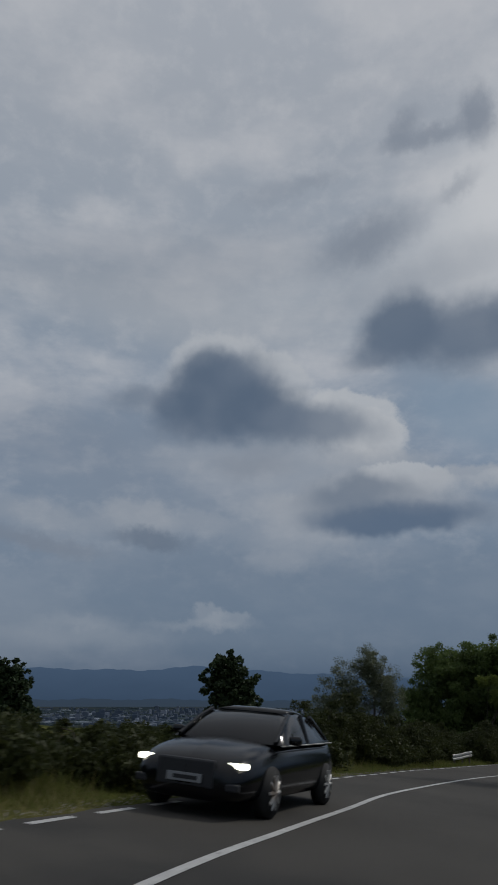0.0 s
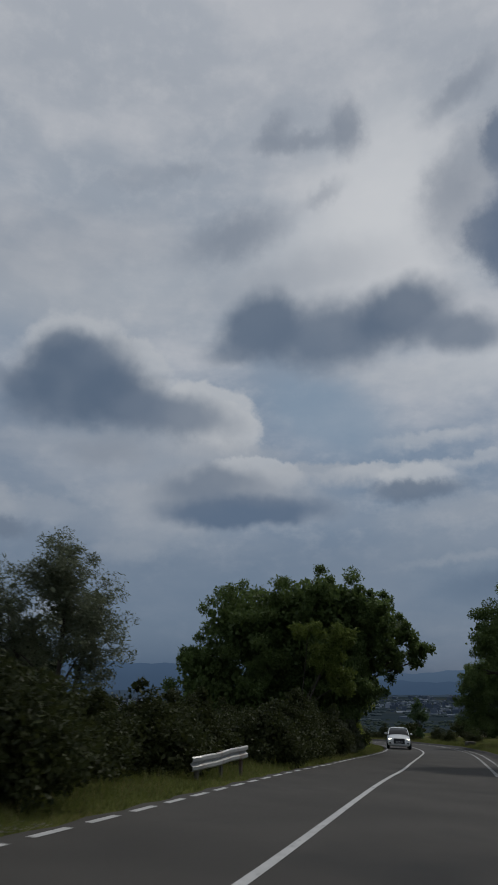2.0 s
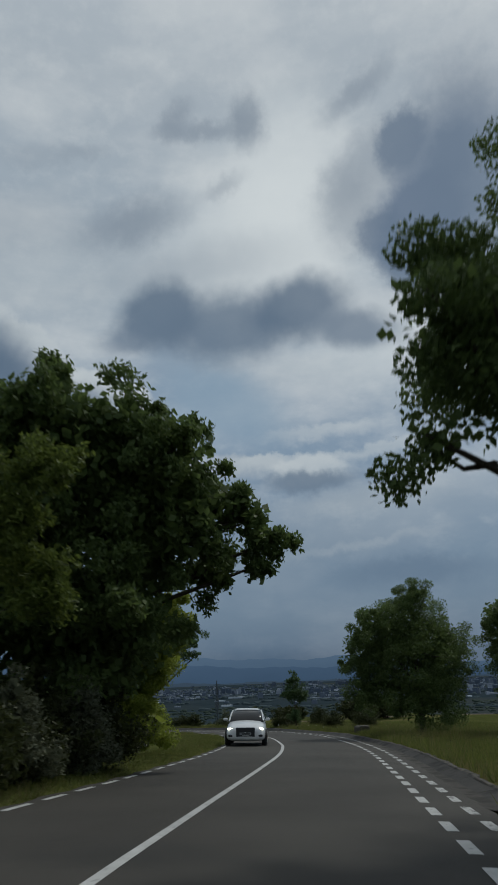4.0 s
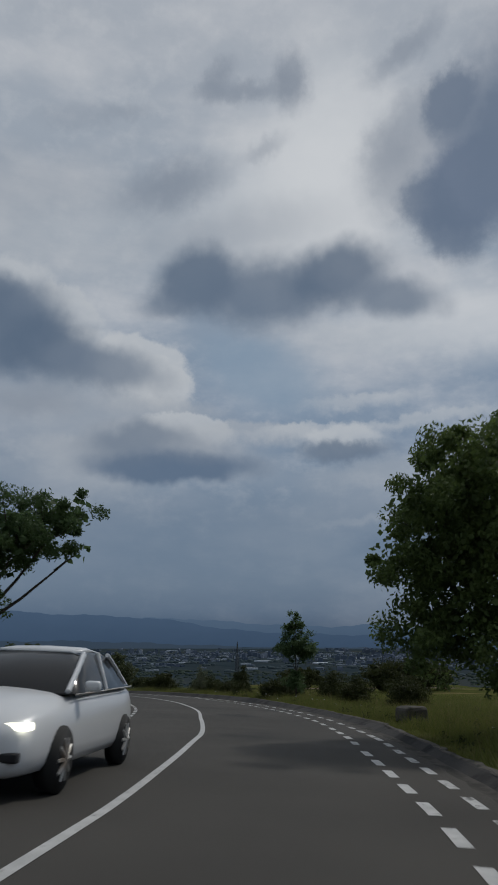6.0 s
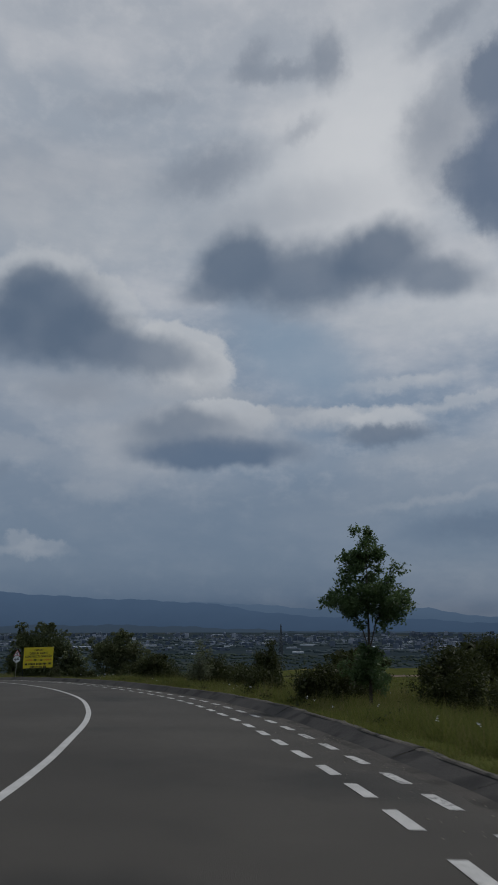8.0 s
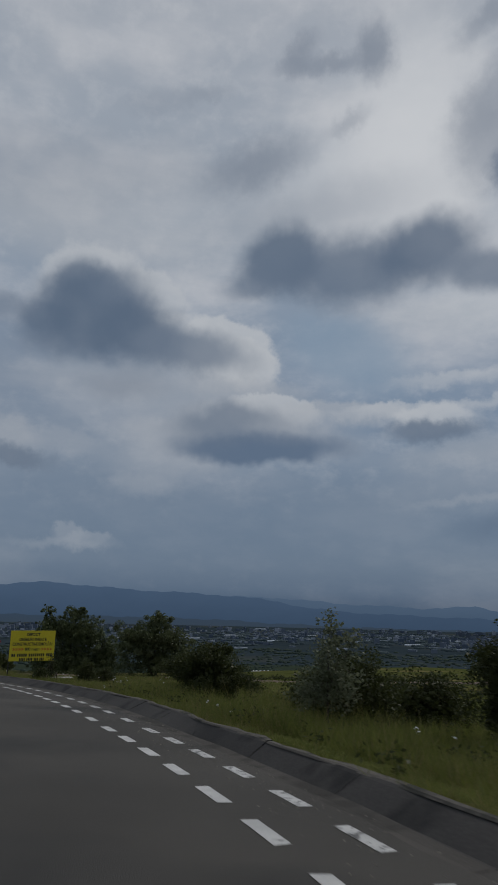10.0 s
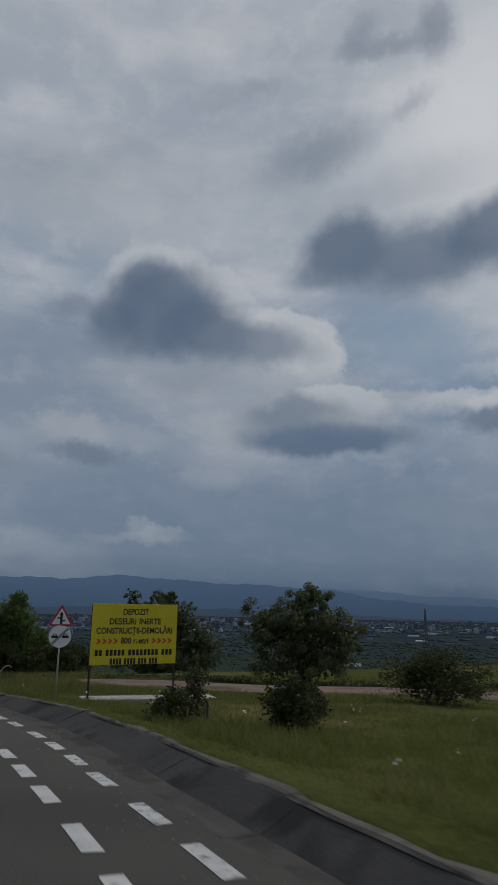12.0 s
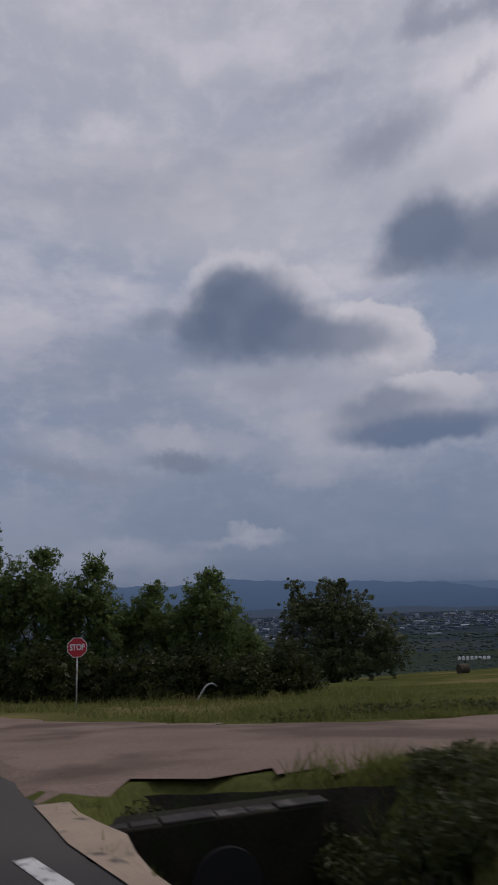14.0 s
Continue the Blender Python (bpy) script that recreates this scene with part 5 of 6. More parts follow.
def road_sign():
    thing = empty("road_sign", pose(38.66, 155.16, -8.2, 0, 0, 14), "junction warning triangle over an end-of-no-overtaking disc", "road sign")
    bm = bmesh.new()
    tube(bm, ((0, 0.03, -0.3), (0, 0.03, 2.25)), (0.02, 0.02), 10)
    part("pole", bm, STEEL, thing, smooth=True)
    t, h = 0.57, 0.5
    top = 2.33

    def tri(k, dz=0.0):
        cz = top - h * 2 / 3 + dz
        c = []
        for a in (90, 210, 330):
            r = k * h * 2 / 3
            p = Vector((math.cos(radians(a)) * r, math.sin(radians(a)) * r))
            for d in (14, 0, -14):
                q = p * 0.93 + Vector((math.cos(radians(a - d)), math.sin(radians(a - d)))) * r * 0.07
                c.append((q.x, cz + q.y))
        return c

    flat_shape("triangle", tri(1.0), -0.004, 0.012, SIGN_RED, thing, "red-bordered triangle plate")
    flat_shape("triangle_face", tri(0.74), -0.009, 0.004, SIGN_WHITE, thing)
    cz = top - h * 2 / 3
    flat_shape("symbol", ((-0.03, cz - 0.12), (0.03, cz - 0.12), (0.03, cz + 0.1), (0.05, cz + 0.1), (0, cz + 0.17), (-0.05, cz + 0.1), (-0.03, cz + 0.1)), -0.013, 0.003, SIGN_BLACK, thing)
    flat_shape("symbol_arm", ((-0.1, cz - 0.0), (-0.03, cz - 0.0), (-0.03, cz + 0.035), (-0.1, cz + 0.035)), -0.013, 0.003, SIGN_BLACK, thing)
    flat_shape("symbol_arm", ((0.03, cz - 0.06), (0.1, cz - 0.06), (0.1, cz - 0.025), (0.03, cz - 0.025)), -0.013, 0.003, SIGN_BLACK, thing)
    dz, r = top - 0.745, 0.265
    ring = [(r * math.cos(k * math.tau / 40), dz + r * math.sin(k * math.tau / 40)) for k in range(40)]
    flat_shape("disc", ring, -0.004, 0.01, SIGN_WHITE, thing, "pale disc with a dark diagonal band")
    band = []
    for a in (38, 45, 52):
        band.append((r * 0.97 * math.cos(radians(a)), dz + r * 0.97 * math.sin(radians(a))))
    for a in (218, 225, 232):
        band.append((r * 0.97 * math.cos(radians(a)), dz + r * 0.97 * math.sin(radians(a))))
    flat_shape("band", band, -0.0075, 0.003, SIGN_GREY, thing)
    for x0 in (-0.125, 0.125):
        flat_shape("car_symbol", ((x0 - 0.08, dz - 0.04), (x0 - 0.08, dz + 0.01), (x0 - 0.05, dz + 0.015), (x0 - 0.035, dz + 0.06), (x0 + 0.035, dz + 0.06), (x0 + 0.05, dz + 0.015), (x0 + 0.08, dz + 0.01), (x0 + 0.08, dz - 0.04)), -0.0115, 0.003, SIGN_BLACK, thing)
        flat_shape("car_window", ((x0 - 0.03, dz + 0.02), (x0 - 0.02, dz + 0.047), (x0 + 0.02, dz + 0.047), (x0 + 0.03, dz + 0.02)), -0.0145, 0.002, SIGN_WHITE, thing)
    return thing


road_sign()


def stop_sign():
    thing = empty("stop_sign", pose(26.76, 180.03, -10.44, 0, 0, 12), "red octagonal stop sign on a thin steel pole", "stop sign")
    bm = bmesh.new()
    tube(bm, ((0, 0.03, -0.3), (0, 0.03, 2.3)), (0.022, 0.022), 10)
    part("pole", bm, STEEL, thing, smooth=True)

    def octagon(r):
        return [(r * math.cos(radians(22.5 + 45 * k)), 2.13 + r * math.sin(radians(22.5 + 45 * k))) for k in range(8)]

    flat_shape("rim", octagon(0.325), -0.003, 0.01, SIGN_WHITE, thing)
    flat_shape("plate", octagon(0.305), -0.006, 0.004, SIGN_RED, thing)
    lettering("STOP", 0.26, SIGN_WHITE, thing, (0, -0.008, 2.13), 0.46)
    return thing


stop_sign()


def guardrail():
    a, b = Vector((11.72, 42.77, -0.05)), Vector((13.37, 45.24, -0.2))
    run = (b - a).length
    turn = math.degrees(math.atan2(b.y - a.y, b.x - a.x))
    thing = empty("guardrail", pose(a.x, a.y, a.z, 0, 0, turn), "short galvanised steel crash barrier with bent ends", "guardrail")
    prof = ((0, 0.40), (-0.03, 0.43), (-0.03, 0.49), (0.03, 0.53), (0.03, 0.57), (-0.03, 0.61), (-0.03, 0.67), (0, 0.70))
    bm = bmesh.new()
    rows = []
    for i in range(13):
        u = i / 12
        x = -0.1 + u * (run + 0.2)
        bend = 0.35 * max(0, 0.12 - u) / 0.12
        rows.append([bm.verts.new((x, y + (0.3 * bend if i == 0 else 0.0), z + 0.01 * math.sin(i))) for y, z in prof])
    for p, q in zip(rows, rows[1:]):
        for k in range(len(prof) - 1):
            bm.faces.new((p[k], p[k + 1], q[k + 1], q[k]))
    ob = part("rail", bm, STEEL, thing, smooth=False)
    mod = ob.modifiers.new("thick", "SOLIDIFY")
    mod.thickness = 0.006
    for x in (0.15, run * 0.52, run - 0.1):
        bm = bmesh.new()
        box(bm, (x, 0.1, 0.22), (0.11, 0.07, 0.95), 0.004)
        part("post", bm, RUSTY_STEEL, thing, "dark rusty post")
        bm = bmesh.new()
        box(bm, (x, 0.05, 0.55), (0.05, 0.07, 0.12), 0.004)
        part("spacer", bm, STEEL, thing)
    return thing


guardrail()


def bale(x, y, z, label):
    thing = mesh_ob("hay_bale", [], [], DRY_HAY)
    bm = bmesh.new()
    bmesh.ops.create_cone(bm, cap_ends=True, segments=26, radius1=0.62, radius2=0.62, depth=1.2, matrix=pose(0, 0, 0.62, 0, 90, 0))
    bmesh.ops.subdivide_edges(bm, edges=[e for e in bm.edges if e.calc_length() > 1], cuts=3)
    for v in bm.verts:
        v.co += v.co.normalized() * noise.noise(v.co * 5) * 0.06
    bm.to_mesh(thing.data)
    bm.free()
    thing.matrix_basis = pose(x, y, z, 0, 0, 20)
    return tagged(thing, label, "bale", "field bales")


DRY_HAY = grained("dark_hay", (0.03, 0.024, 0.017), (0.07, 0.058, 0.038), 4, 40, 0.95, 0.8)
bale(55.3, 249.9, ground(55.3, 249.9) - 0.05, "dark round bale in the mown field")
bale(66.2, 247.0, ground(66.2, 247.0) - 0.05, "dark round bale in the mown field")


# ---- cars ----
def loft(bm, rows):
    """Skin over cross sections of equal length, closed at both ends."""
    rings = [[bm.verts.new(q) for q in row] for row in rows]
    for u, v in zip(rings, rings[1:]):
        for k in range(len(u) - 1):
            bm.faces.new((u[k], v[k], v[k + 1], u[k + 1]))
    for r in (rings[0], rings[-1]):
        bm.faces.new(r)
    bmesh.ops.recalc_face_normals(bm, faces=bm.faces)


def section(x, w, bottom, low, belt, top, shoulder=0.93):
    half = ((0.0, bottom), (w * 0.86, bottom), (w * 0.97, low), (w, (low + belt) / 2), (w * shoulder, belt), (w * 0.72, top - 0.01), (0.0, top + 0.015))
    return [(x, -y, z) for y, z in half][::-1] + [(x, y, z) for y, z in half[1:-1]] + [(x, -half[-1][0], half[-1][1])]


def car(name, at, ahead, paint, tall, label, lights):
    x, y = at
    d = Vector((ahead[0], ahead[1], 0)).normalized()
    fwd = Vector((d.x, d.y, road_z(x + d.x, y + d.y) - road_z(x, y))).normalized()
    side = Vector((-d.y, d.x, road_z(x - d.y, y + d.x) - road_z(x, y))).normalized()
    up = fwd.cross(side)
    m = Matrix((fwd, side, up)).transposed().to_4x4()
    m.translation = (x, y, road_z(x, y))
    thing = empty(name, m, label, "car")
    k = tall / 1.46
    bm = bmesh.new()
    loft(bm, [section(q[0], q[1], q[2] * k, q[3] * k, q[4] * k, q[5] * k) for q in (
        (2.46, 0.62, 0.26, 0.34, 0.55, 0.6), (2.36, 0.78, 0.2, 0.3, 0.64, 0.72), (2.1, 0.88, 0.18, 0.3, 0.72, 0.84), (1.6, 0.92, 0.18, 0.3, 0.8, 0.93), (0.95, 0.935, 0.18, 0.3, 0.88, 1.0),
        (0.0, 0.94, 0.18, 0.3, 0.93, 1.0), (-1.2, 0.935, 0.18, 0.3, 0.96, 1.02), (-1.9, 0.91, 0.2, 0.32, 0.98, 1.06), (-2.3, 0.84, 0.26, 0.36, 0.94, 1.03), (-2.42, 0.72, 0.36, 0.42, 0.84, 0.94))])
    body = part("body", bm, paint, thing, smooth=True)
    mod = body.modifiers.new("soft", "SUBSURF")
    mod.levels = mod.render_levels = 1
    bm = bmesh.new()
    rows = []
    for q in ((1.12, 0.74, 0.94, 0.97), (0.55, 0.7, 0.95, 1.28), (0.2, 0.66, 0.96, 1.41), (-0.4, 0.65, 0.97, 1.46), (-1.0, 0.64, 0.98, 1.43), (-1.5, 0.64, 0.99, 1.28), (-2.02, 0.66, 1.0, 1.04)):
        xx, wt, zb, zt = q
        base = 0.86 if abs(xx) < 1.6 else 0.8
        half = ((base, zb * k), (wt + 0.02, (zt - 0.06) * k), (wt * 0.8, (zt - 0.01) * k), (0, zt * k))
        rows.append([(xx, -a, b) for a, b in half] + [(xx, a, b) for a, b in half[::-1][1:]])
    loft(bm, rows)
    part("window_glass", bm, CAR_GLASS, thing, "dark tinted windows", smooth=True)
    bm = bmesh.new()
    loft(bm, [[(xx, yy, z * k + 0.012) for yy, z in ((-0.62, zt - 0.05), (-0.5, zt), (0, zt + 0.012), (0.5, zt), (0.62, zt - 0.05), (0.5, zt - 0.03), (-0.5, zt - 0.03))] for xx, zt in ((0.24, 1.40), (-0.4, 1.46), (-1.0, 1.43), (-1.3, 1.36))])
    part("roof", bm, paint, thing, smooth=True)
    for s in (-1, 1):
        for path in (((1.1, 0.8, 0.96), (0.55, 0.735, 1.24), (0.2, 0.675, 1.38)), ((-0.42, 0.855, 0.97), (-0.45, 0.67, 1.41)), ((-2.0, 0.76, 1.0), (-1.5, 0.69, 1.24), (-1.05, 0.66, 1.4))):
            bm = bmesh.new()
            tube(bm, [(a, s * b, c * k) for a, b, c in path], [0.035] * len(path), 6)
            part("pillar", bm, paint, thing)
        bm = bmesh.new()
        tube(bm, [(a, s * b, c * k) for a, b, c in ((1.05, 0.885, 0.93), (0, 0.9, 0.955), (-1.2, 0.895, 0.985), (-1.9, 0.87, 1.0))], [0.012] * 4, 5)
        part("chrome_trim", bm, STEEL, thing, "thin bright window trim")
        bm = bmesh.new()
        box(bm, (0.75, s * 1.0, 1.02 * k), (0.13, 0.2, 0.13), 0.04)
        part("wing_mirror", bm, paint, thing, smooth=True)
        bm = bmesh.new()
        box(bm, (2.22, s * 0.66, 0.66 * k), (0.22, 0.3, 0.075), 0.02, None)
        lamp = part("headlight", bm, lights, thing, "glowing white headlight")
        bm = bmesh.new()
        box(bm, (2.36, s * 0.62, 0.4 * k), (0.12, 0.3, 0.1), 0.02)
        part("air_intake", bm, SIGN_BLACK, thing)
    bm = bmesh.new()
    box(bm, (2.42, 0, 0.53 * k), (0.06, 0.86, 0.36 * k), 0.03)
    part("grille", bm, SIGN_BLACK, thing, "black radiator grille")
    bm = bmesh.new()
    box(bm, (2.465, 0, 0.47 * k), (0.02, 0.52, 0.11), 0.004)
    part("number_plate", bm, SIGN_GREY, thing, "white plate with a dark bar")
    bm = bmesh.new()
    box(bm, (2.478, 0.02, 0.47 * k), (0.004, 0.36, 0.05))
    part("plate_bar", bm, SIGN_BLACK, thing)
    for xx in (1.45, -1.45):
        for s in (-1, 1):
            bm = bmesh.new()
            bmesh.ops.create_cone(bm, cap_ends=True, segments=24, radius1=0.335 * k ** 0.5, radius2=0.335 * k ** 0.5, depth=0.23, matrix=pose(xx, s * 0.84, 0.335 * k ** 0.5, 90, 0, 0))
            bmesh.ops.bevel(bm, geom=[e for e in bm.edges if len(e.link_faces) == 2 and e.calc_face_angle(0) > 1], offset=0.03, segments=2, affect="EDGES")
            tyre = part("wheel", bm, RUBBER, thing, smooth=True)
            bm = bmesh.new()
            for j in range(10):
                a = j * math.tau / 10
                tube(bm, ((xx, s * 0.965, 0.335 * k ** 0.5), (xx + 0.23 * math.cos(a), s * 0.955, 0.335 * k ** 0.5 + 0.23 * math.sin(a))), (0.035, 0.022), 5)
            rim = part("rim", bm, STEEL, tyre)
            rim.matrix_parent_inverse = Matrix()
    return thing


CAR_BLACK = plain("black_car_paint", (0.003, 0.0034, 0.0045), 0.16)
CAR_BLACK.node_tree.nodes["Principled BSDF"].inputs["Specular IOR Level"].default_value = 0.4
CAR_WHITE = plain("white_car_paint", (0.62, 0.63, 0.64), 0.3, 0.0, 0.5)
CAR_GLASS = plain("car_glass", (0.006, 0.007, 0.008), 0.12, 0.0, 0.0)
RUBBER = plain("tyre_rubber", (0.012, 0.012, 0.012), 0.8)
LAMP_GLOW = glow("headlamp_light", (1.0, 0.97, 0.8), 3.0)
car("sedan_car", (0.0, 12.6), (-0.36, -0.93), CAR_BLACK, 1.46, "black saloon car driving with its headlights lit", LAMP_GLOW)
car("white_car", (34.1, 82.7), (-0.38, -0.92), CAR_WHITE, 1.6, "white car coming round the bend", LAMP_GLOW)


# ---- small things by the road ----
def rough_block(name, size, at, turn, material, label, category, seed):
    bm = bmesh.new()
    box(bm, (0, 0, size[2] / 2), size, min(size) * 0.16)
    bmesh.ops.subdivide_edges(bm, edges=[e for e in bm.edges if e.calc_length() > 0.3], cuts=3, use_grid_fill=True)
    for v in bm.verts:
        v.co += Vector((noise.noise(v.co * 3 + Vector((seed, 0, 0))), noise.noise(v.co * 3 + Vector((0, seed, 0))), noise.noise(v.co * 3 + Vector((0, 0, seed))))) * 0.035
    ob = part(name, bm, material)
    ob.matrix_basis = pose(*at, 0, 0, turn)
    return tagged(ob, label, category)


rough_block("concrete_block", (0.95, 0.65, 0.75), (46.6, 93.9, ground(46.6, 93.9) - 0.2), 12, LIP_CONCRETE, "dark weathered concrete block in the tall grass", "block", 3)


def arc_pipe(x, y, reach, rise, turn, label):
    bm = bmesh.new()
    pts = [(reach * (u - 0.5), 0, rise * math.sin(u * 2.2) - 0.05) for u in np.linspace(0, 1, 9)]
    tube(bm, pts, [0.04] * 9, 8)
    ob = part("bent_pipe", bm, SIGN_WHITE, smooth=True)
    ob.matrix_basis = pose(x, y, ground(x, y), 0, 0, turn)
    return tagged(ob, label, "pipe", "discarded pipes")


arc_pipe(29.9, 188.5, 0.9, 0.75, 10, "bent white plastic pipe lying in the grass")
arc_pipe(31.4, 189.0, 0.5, 0.25, 30, "bent white plastic pipe lying in the grass")


def kerb_strip():
    """Pale concrete edge beam between the asphalt and the culvert pit."""
    ks = np.where((CENTRE[:, 1] >= 155.6) & (CENTRE[:, 1] <= 161.2) & (np.arange(len(CENTRE)) < 460))[0]
    rows, faces = [], []
    for k in ks:
        w = np.interp(CENTRE[k, 1], (155.6, 157, 158.6, 159.3, 160, 161.2), (0.04, 0.07, 0.13, 0.24, 0.42, 0.3))
        for o, dz in ((ASPHALT_RIGHT[k] - 0.03, 0.012), (ASPHALT_RIGHT[k] + w * (1 + 0.12 * math.sin(k * 1.9)), 0.0), (ASPHALT_RIGHT[k] + w + 0.05, -0.9)):
            q = CENTRE[k] + RIGHTWARD[k] * o
            rows.append((q[0], q[1], road_z(*q) + dz))
    for i in range(len(ks) - 1):
        faces += [(i * 3 + j, i * 3 + j + 1, i * 3 + j + 4, i * 3 + j + 3) for j in range(2)]
    return tagged(mesh_ob("kerb", rows, faces, BROWN_CONCRETE), "crumbling brownish concrete edge beam above the culvert", "kerb", kind="structure")


kerb_strip()


def headwall():
    a, b = Vector((31.45, 164.5)), Vector((33.7, 165.35))
    run = (b - a).length
    thing = empty("culvert_headwall", pose(a.x, a.y, road_z(a.x, a.y) - 0.15, 0, 0, math.degrees(math.atan2(b.y - a.y, b.x - a.x))), "dark broken concrete culvert headwall under the dirt road", "culvert")
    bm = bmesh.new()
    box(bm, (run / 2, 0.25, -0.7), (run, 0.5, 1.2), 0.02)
    part("wall", bm, DARK_PIT, thing)
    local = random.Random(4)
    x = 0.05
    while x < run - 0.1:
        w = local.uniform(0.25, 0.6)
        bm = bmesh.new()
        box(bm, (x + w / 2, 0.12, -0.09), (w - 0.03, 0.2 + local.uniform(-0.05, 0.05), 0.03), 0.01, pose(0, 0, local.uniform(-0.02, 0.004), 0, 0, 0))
        part("coping_stone", bm, DARK_CONCRETE, thing)
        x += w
    # solid black disc painted as the dark inside of the pipe
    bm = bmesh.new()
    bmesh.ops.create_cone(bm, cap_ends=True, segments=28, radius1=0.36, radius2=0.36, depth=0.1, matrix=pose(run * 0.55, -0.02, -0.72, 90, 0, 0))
    part("pipe_mouth_dark", bm, SIGN_BLACK, thing)
    return thing


headwall()


def culvert_pit():
    """Dark bare sides and floor of the pit in front of the headwall."""
    xs, ys = np.arange(31.3, 35.0, 0.12), np.arange(160.4, 166.2, 0.12)
    gx, gy = np.meshgrid(xs, ys)
    z = land_z(gx.ravel(), gy.ravel())
    sunk = road_z(gx.ravel(), gy.ravel()) - z
    nx = len(xs)
    faces = []
    for j in range(len(ys) - 1):
        for i in range(nx - 1):
            q = (j * nx + i, j * nx + i + 1, (j + 1) * nx + i + 1, (j + 1) * nx + i)
            if min(sunk[k] for k in q) > 0.12:
                faces.append(q)
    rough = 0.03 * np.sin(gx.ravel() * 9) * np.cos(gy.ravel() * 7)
    return tagged(mesh_ob("culvert_pit", np.stack([gx.ravel(), gy.ravel(), z + 0.06 + rough], 1), faces, DARK_PIT), "dark bare soil in the culvert pit", "pit", kind="structure")


culvert_pit()
for x0, y0, h, seed in ((34.5, 163.3, 0.75, 301), (34.3, 164.5, 0.55, 302), (34.2, 162.0, 0.5, 303), (35.0, 162.6, 0.45, 304), (34.9, 164.0, 0.48, 305), (33.9, 165.4, 0.36, 306), (35.2, 165.2, 0.3, 307), (31.75, 165.3, 0.35, 308)):
    tree("weed_clump", (x0, y0), ((0, 0, h * 0.5, 0.4, 0.45, h * 0.45), (-0.2, 0.2, h * 0.35, 0.35, 0.35, h * 0.35), (0.25, -0.2, h * 0.4, 0.3, 0.35, h * 0.4)), 2600, 0.09, 0.03, LEAF_BUSH, "tall green weeds hanging over the culvert pit", "weeds", clumps=40, trunk=0.012, group="pit weeds", seed=seed, stems=4, core=0)
rough_block("broken_lip", (0.62, 0.24, 0.07), (44.97, 137.5, road_z(44.97, 137.5) + 0.0), 100, LIP_CONCRETE, "broken concrete lip fragment tilted out of the gutter edge", "fragment", 6)


def weeds():
    """Broad low leaves, seed stalks and small white flowers scattered through the verge."""
    rg = np.random.default_rng(31)
    x, y = verge_points(520, 84, 162, 0.3, 9.0, rg, 1.1)
    near = np.min(np.hypot(x[:, None] - DIRT_MID[None, ::4, 0], y[:, None] - DIRT_MID[None, ::4, 1]), axis=1)
    ok = (near > 6.2) & (y < 141)
    x, y = x[ok], y[ok]
    z = land_z(x, y)
    per = 26
    centre = np.repeat(np.stack([x, y, z], 1), per, axis=0)
    r = np.repeat(rg.uniform(0.08, 0.3, len(x)), per)[:, None]
    pts = centre + rg.normal(size=centre.shape) * r * np.array([0.6, 0.6, 0.3]) + np.array([0, 0, 1.0]) * r * 0.7
    tagged(quads_ob("weeds", leaf_quads(pts, 0.085, 0.035, np.zeros((len(pts), 3)), 0.0, rg), 4, LEAF_BUSH), "low broad-leaved dark green weeds in the grass", "weeds", kind="stuff")
    x, y = rg.uniform(33, 75, 600), rg.normal(175.9, 0.55, 600)
    y = y + (x > 42) * np.minimum((x - 42) * 0.06, 0.8)
    pts = np.repeat(np.stack([x, y, land_z(x, y)], 1), 30, axis=0)
    pts = pts + rg.normal(size=pts.shape) * np.array([0.22, 0.18, 0.0]) + np.array([0, 0, 1.0]) * rg.uniform(0.02, 0.55, (len(pts), 1)) * np.repeat(rg.uniform(0.15, 0.9, len(x)) * np.interp(x, (38, 46), (0.5, 1.0)), 30)[:, None]
    tagged(quads_ob("bank_weeds", leaf_quads(pts, 0.16, 0.05, np.zeros((len(pts), 3)), -0.4, rg), 4, LEAF_BUSH), "dark rank weeds along the bank of the dirt road", "weeds", kind="stuff")
    x, y = verge_points(400, 84, 154, 0.3, 7.0, rg, 1.1)
    k = rg.choice(len(x), 90)
    fx, fy = x[k] + rg.normal(size=90) * 0.5, y[k] + rg.normal(size=90) * 0.5
    fl = np.stack([fx, fy, land_z(fx, fy) + rg.uniform(0.15, 0.4, 90)], 1)
    fl = np.repeat(fl, 4, axis=0) + rg.normal(size=(360, 3)) * 0.018
    tagged(quads_ob("wild_flowers", leaf_quads(fl, 0.035, 0.03, np.zeros((360, 3)), 0.0, rg), 4, SIGN_WHITE), "tiny white wild flowers in the grass", "flowers", kind="stuff")


